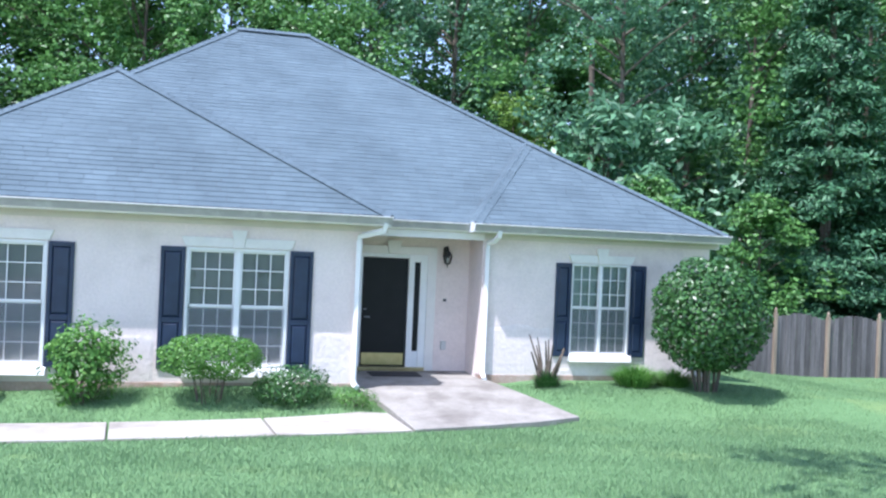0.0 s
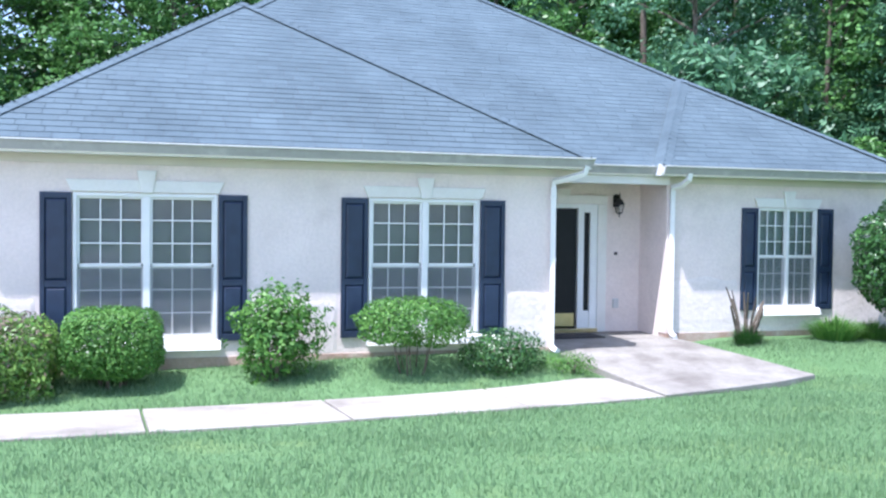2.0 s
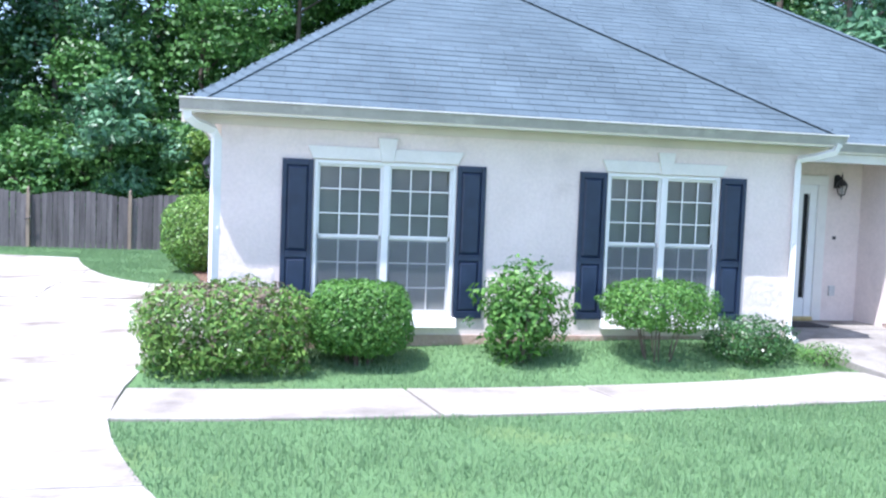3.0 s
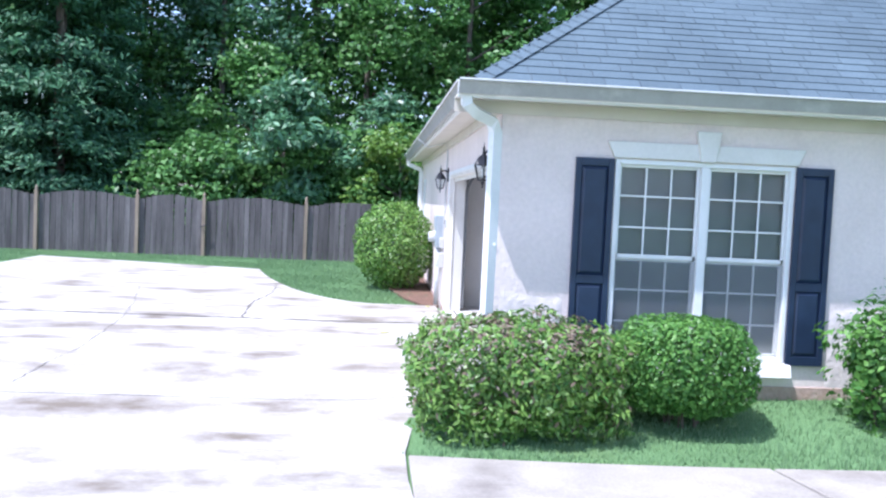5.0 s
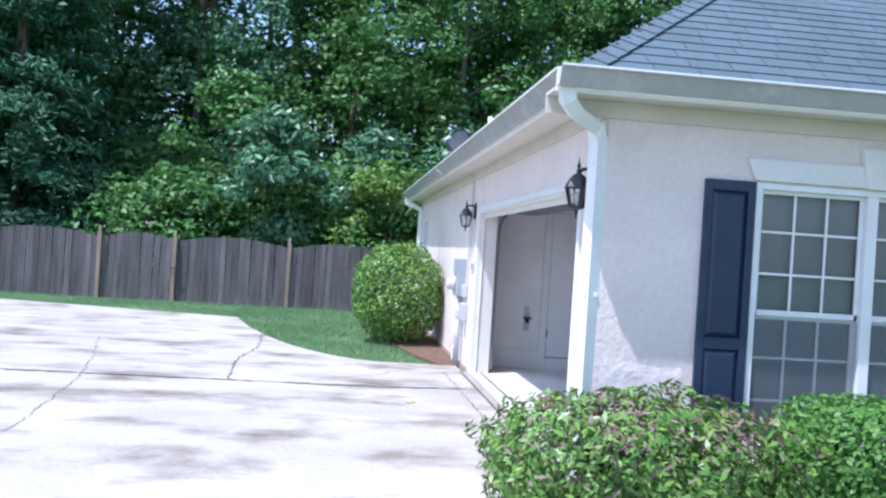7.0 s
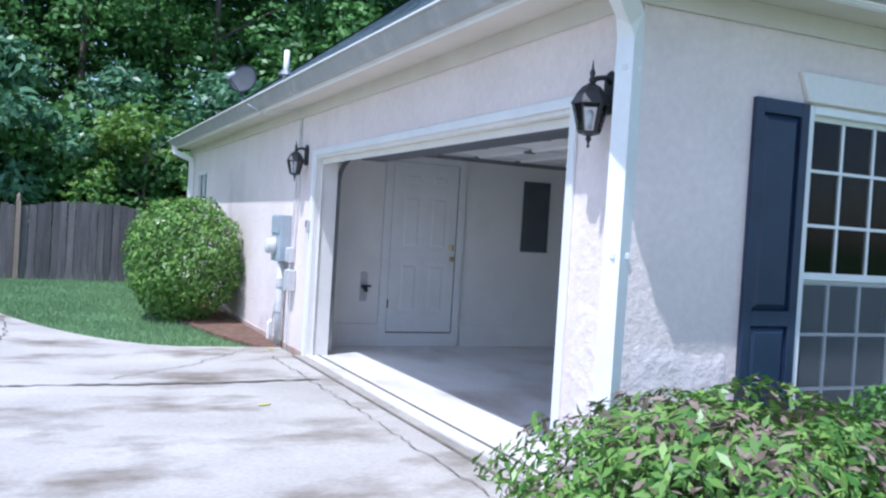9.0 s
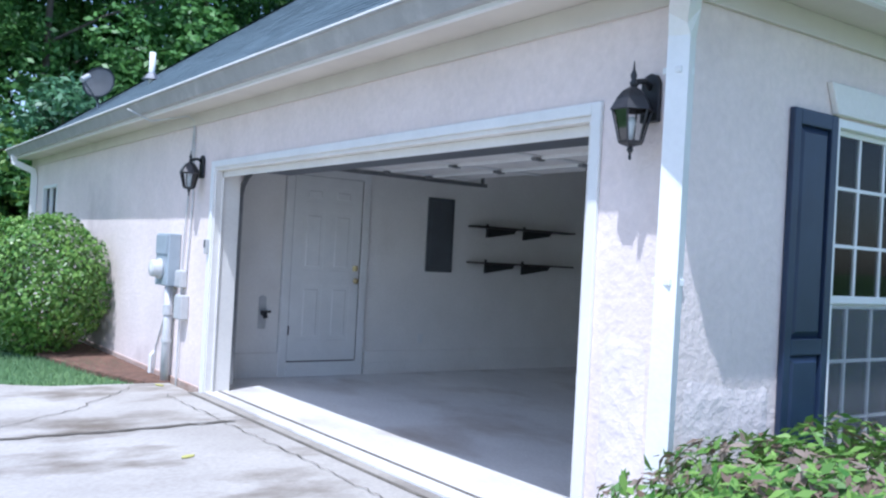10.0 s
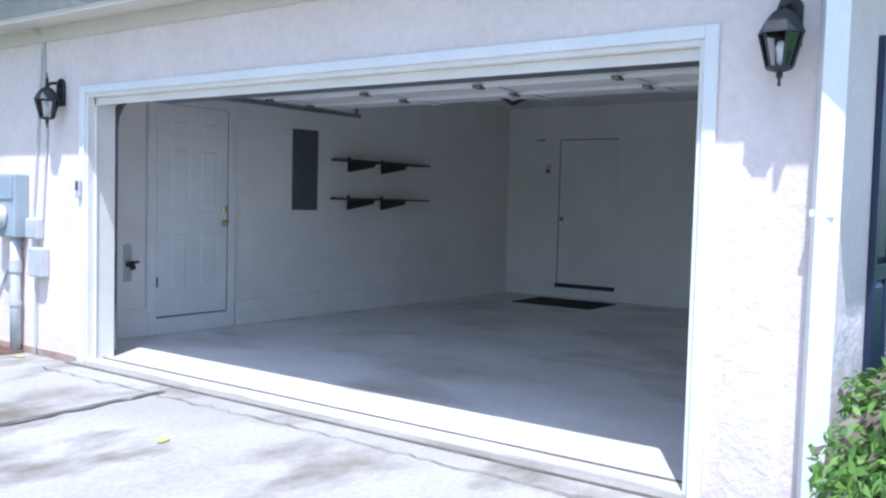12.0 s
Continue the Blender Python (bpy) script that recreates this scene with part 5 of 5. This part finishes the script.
def broadleaf(label, tall, wide, clumps, per, size, mat, seed, low=0.15, name="tree", droop=0.0, aspect=0.55):
    """A crown of many leafy clumps of uneven size with gaps between, on a trunk with limbs."""
    rng = np.random.default_rng(seed)
    t = thing(name, label, "tree", group="woodland trees")
    part("trunk", trunk_mesh(tall * 0.9, 0.008 * tall + 0.03, 12, rng), BARK, t)
    cs, ns = [], []
    for k in range(clumps):
        h = low + (1 - low) * rng.random() ** 0.85
        prof = math.sin(math.pi * min(0.97, 0.16 + 0.84 * (h - low) / (1 - low))) ** 0.6
        a, q = rng.uniform(0, 2 * math.pi), rng.random() ** 0.5
        c = np.array([math.cos(a) * q * wide * prof, math.sin(a) * q * wide * prof, h * tall])
        rad = wide * rng.uniform(0.16, 0.34)
        n = int(per * rng.uniform(0.6, 1.4))
        d = rng.normal(0, 1, (n, 3))
        d /= np.linalg.norm(d, axis=1, keepdims=True)
        d[:, 2] *= 0.62
        rr = rad * (0.35 + 0.65 * rng.random(n) ** 0.5)
        layer = np.round(d[:, 2:] * 3) / 3
        pts = c + d * rr[:, None]
        pts[:, 2] = c[2] + rad * (0.45 * d[:, 2] + 0.55 * layer[:, 0]) - 0.25 * rad * (d[:, 0] ** 2 + d[:, 1] ** 2)
        cs.append(pts)
        nn = d * 0.5
        nn[:, 2] += 0.6
        ns.append(nn)
    v = leaf_quads(np.concatenate(cs), np.concatenate(ns), size, aspect, 0.55, rng, droop)
    ob = new("crown", leaves_mesh("crown", v, [mat]))
    ob.parent = t
    return t


def conifer(label, tall, wide, seed, name="conifer"):
    """A dense evergreen: whorls of drooping sprays that shorten towards the top."""
    rng = np.random.default_rng(seed)
    t = thing(name, label, "tree", group="evergreens")
    part("trunk", trunk_mesh(tall * 0.97, 0.2, 0, rng, 0.05), BARK, t)
    cs, ns = [], []
    for k in range(460):
        h = rng.random() ** 1.25
        reach = wide * (1 - h) ** 0.8 * rng.uniform(0.7, 1.1) + 0.15
        a = rng.uniform(0, 2 * math.pi)
        n = int(95 * (0.35 + reach / wide))
        u = rng.random(n) ** 0.6
        side = rng.normal(0, 0.17, n) * (0.3 + u) * 1.4
        x = u * reach
        z = h * tall * 0.97 + 0.35 + x * 0.12 - 0.22 * x * x / wide + rng.normal(0, 0.10, n)
        cs.append(np.stack([math.cos(a) * x - math.sin(a) * side, math.sin(a) * x + math.cos(a) * side, z], 1))
        ns.append(np.tile(np.array([math.cos(a) * 0.5, math.sin(a) * 0.5, 0.8]), (n, 1)))
    v = leaf_quads(np.concatenate(cs), np.concatenate(ns), 0.26, 0.28, 0.5, rng, 0.3)
    ob = new("crown", leaves_mesh("crown", v, [NEEDLE]))
    ob.parent = t
    return t


protos = [
    broadleaf("tall leafy green woodland tree", 17, 4.2, 84, 200, 0.25, LEAF_TREE, 21, 0.06),
    broadleaf("tall dark green woodland tree", 20, 4.6, 92, 190, 0.27, LEAF_TREE_B, 22, 0.06),
    broadleaf("leafy green woodland tree with a broad crown", 14, 4.4, 78, 200, 0.23, LEAF_TREE, 23, 0.05),
    broadleaf("light green woodland tree", 12, 3.4, 62, 200, 0.22, LEAF_TREE_Y, 24, 0.05),
]
small = [
    broadleaf("small tree with blue-green drooping leaves", 5.4, 2.2, 36, 120, 0.30, LEAF_TREE_B, 31, 0.22, droop=0.8, aspect=0.4),
    broadleaf("low bright green wild shrub", 3.7, 1.9, 30, 150, 0.17, LEAF_TREE_Y, 32, 0.12, name="wild_shrub"),
    broadleaf("dark green undergrowth tree", 6.5, 2.6, 40, 150, 0.24, LEAF_TREE, 33, 0.08),
    broadleaf("low dense dark green undergrowth", 3.0, 1.8, 40, 130, 0.19, LEAF_TREE, 34, 0.02, name="wild_shrub"),
]
evergreen = conifer("dense dark evergreen tree behind the fence", 16, 2.9, 41)
place = random.Random(5)


def plant(proto, x, y, k=1.0, z=None):
    m = pose(x, y, (height(max(-30, min(30, x)), max(-12, min(40, y))) if z is None else z) - 0.05, 0, 0, place.uniform(0, 360))
    if not proto.get("used"):
        proto["used"] = 1
        proto.matrix_basis = m @ Matrix.Diagonal((k, k, k, 1))
        return proto
    c = copy_thing(proto, m)
    c.scale = (k, k, k)
    return c


plant(evergreen, -12.2, 32.8, 1.08)
plant(evergreen, -15.6, 33.2, 1.15)
plant(evergreen, 22.4, 23.2, 1.0)
plant(evergreen, 26.6, 22.6, 1.1)
plant(small[0], -5.4, 31.9, 0.95)
plant(small[1], -1.9, 31.4, 1.0)
plant(small[1], 0.9, 31.6, 0.85)
plant(small[0], 15.6, 25.0, 1.35)
plant(small[0], 18.6, 26.0, 1.5)
x = -26.0
while x < 36:
    if not -17 < x < -9:
        plant(small[3], x + place.uniform(-0.5, 0.5), 31.8 + place.uniform(-0.5, 1.0), place.uniform(0.7, 1.15))
    x += 2.3
x = -30.0
while x < 42:
    if not -17.5 < x < -8.6:
        plant(place.choice((small[2], small[2], small[0])), x + place.uniform(-0.8, 0.8), 33.8 + place.uniform(-0.8, 1.2), place.uniform(0.75, 1.2))
    x += 3.4
x = -29.0
while x < 41:
    plant(place.choice(protos), x + place.uniform(-1, 1), 37.5 + place.uniform(-1.5, 2), place.uniform(0.8, 1.1))
    x += 4.2
x = -25.0
while x < 8:
    plant(small[3], x, 35.2 + place.uniform(-0.4, 0.4), place.uniform(1.2, 1.6))
    x += 2.7
for x, y, k in ((-3.2, 33.2, 1.0), (-0.6, 33.0, 1.2), (1.6, 33.4, 1.2), (-2.0, 34.5, 1.5)):
    plant(small[3], x, y, k)
x = -32.0
while x < 47:
    plant(place.choice(protos[:2]), x + place.uniform(-1, 1), 46 + place.uniform(-2, 3), place.uniform(1.3, 1.6))
    x += 4.2
x = -33.0
while x < 46:
    plant(place.choice(protos[:3]), x + place.uniform(-1, 1), 41.5 + place.uniform(-1, 1), place.uniform(0.9, 1.15))
    x += 5.4
for x, y, k in ((17.5, 28, 0.8), (22, 27, 0.85), (26, 26, 0.9), (30, 24, 1.0), (31, 18, 0.95), (34, 30, 1.1), (14.5, 31, 0.7), (28, 31, 1.0)):
    plant(place.choice(protos), x, y, k)
for x, y in ((19.5, 22.3), (16.0, 22.6), (25.5, 22.8)):
    plant(small[2], x, y, 0.75)
plant(broadleaf("leafy shade tree standing on the lawn", 9, 4.0, 46, 150, 0.24, LEAF_TREE, 25, 0.58, name="shade_tree"), 8.9, 2.6, 1.25)
# Unseen trees behind the camera, added for the window panes to reflect.
for x, y in ((-16, -32), (-5, -35), (8, -33), (20, -34)):
    plant(place.choice(protos[:3]), x, y, place.uniform(0.5, 0.75))
snag = thing("dead_trunk", "bare broken grey tree trunk", "tree", at=(19.2, 34.5, 0))
part("trunk", tube([(0, 0, -0.3), (0.1, 0, 4), (0.0, 0.1, 8), (-0.15, 0, 11.2)], 0.17, 9, taper=0.7), BARK, snag)


# ---- grass ----
def grass_field(name, zones, label):
    """Short mown blades, each a thin leaning triangle."""
    rng = np.random.default_rng(77)
    allv = []
    for x0, x1, y0, y1, n, keep in zones:
        xs, ys = rng.uniform(x0, x1, n), rng.uniform(y0, y1, n)
        m = np.array([keep(a, b) for a, b in zip(xs, ys)])
        xs, ys = xs[m], ys[m]
        zs = np.array([height(a, b) for a, b in zip(xs, ys)]) - 0.02
        n = len(xs)
        tall = rng.uniform(0.035, 0.068, n) * (1 + 0.3 * np.sin(xs * 1.7 + ys) * np.sin(ys * 2.3))
        a = rng.uniform(0, 2 * np.pi, n)
        w = rng.uniform(0.004, 0.008, n)
        la, ll = rng.uniform(0, 2 * np.pi, n), rng.uniform(0.0, 0.035, n)
        base = np.stack([xs, ys, zs], 1)
        side = np.stack([np.cos(a) * w, np.sin(a) * w, np.zeros(n)], 1)
        tip = base + np.stack([np.cos(la) * ll, np.sin(la) * ll, tall], 1)
        allv.append(np.stack([base - side, base + side, tip], 1).reshape(-1, 3))
    v = np.concatenate(allv)
    n = len(v) // 3
    me = bpy.data.meshes.new(name)
    me.vertices.add(3 * n)
    me.vertices.foreach_set("co", v.astype(np.float32).ravel())
    me.loops.add(3 * n)
    me.loops.foreach_set("vertex_index", np.arange(3 * n, dtype=np.int32))
    me.polygons.add(n)
    me.polygons.foreach_set("loop_start", np.arange(0, 3 * n, 3, dtype=np.int32))
    me.polygons.foreach_set("loop_total", np.full(n, 3, dtype=np.int32))
    me.materials.append(BLADE)
    me.update()
    me.validate()
    return tagged(new(name, me), label, "grass", kind="stuff")


def in_porch(x, y):
    return 6.4 < x < 9.36 and y > 10.90 + (x - 6.5) * 0.27 and x < 9.36 - (y - 11.70) * 0.345


def front_lawn(x, y):
    if x < (front_edge(y) - 0.02 if y < 11.8 else -2.15):
        return False
    if x < 6.5 and edge_front(x) - 0.01 < y < edge_back(x) + 0.01:
        return False
    if y > (YF if x < 6.1 else YR) - 0.03 or (6.1 < x < 8.45 and y > 12.7):
        return False
    return not in_porch(x, y)


def side_lawn(x, y):
    return lawn_edge(y) < x < -1.5 if y < 25.6 else True


grass_field("grass", [(-2.4, 14, 2.5, 13.8, 210000, front_lawn), (14, 22, 8, 20, 30000, lambda x, y: True), (-5.4, -1.6, 19.5, 29.1, 45000, side_lawn), (-16, -5.2, 25.6, 29.1, 34000, lambda x, y: x < -10.7 or y > 25.62 + 0.27 * (-5.2 - x)), (-16, -10.7, 18, 27.4, 20000, lambda x, y: True)], "short mown green grass blades")

# ---- nearest shingles, one by one ----
unit = bmesh.new()
vs = [unit.verts.new(p) for p in ((0.01, 0, 0.001), (0.99, 0, 0.001), (0.99, 0, 0.012), (0.01, 0, 0.012), (0.99, TAB_ROW, 0.003), (0.01, TAB_ROW, 0.003))]
for f in ((0, 1, 2, 3), (3, 2, 4, 5), (0, 3, 5), (1, 4, 2)):
    unit.faces.new([vs[i] for i in f])
tab_mesh = to_mesh("shingle", unit, SHINGLE_PIECE)
for o, al, up, nr, w in course_tabs(PLANES["wing_front"], 0.0, 1.69):
    ob = new("shingle", tab_mesh)
    ob.parent = roof
    ob.matrix_basis = Matrix((( *(al * w), 0), (*up, 0), (*nr, 0), (0, 0, 0, 1))).transposed()
    ob.location = o
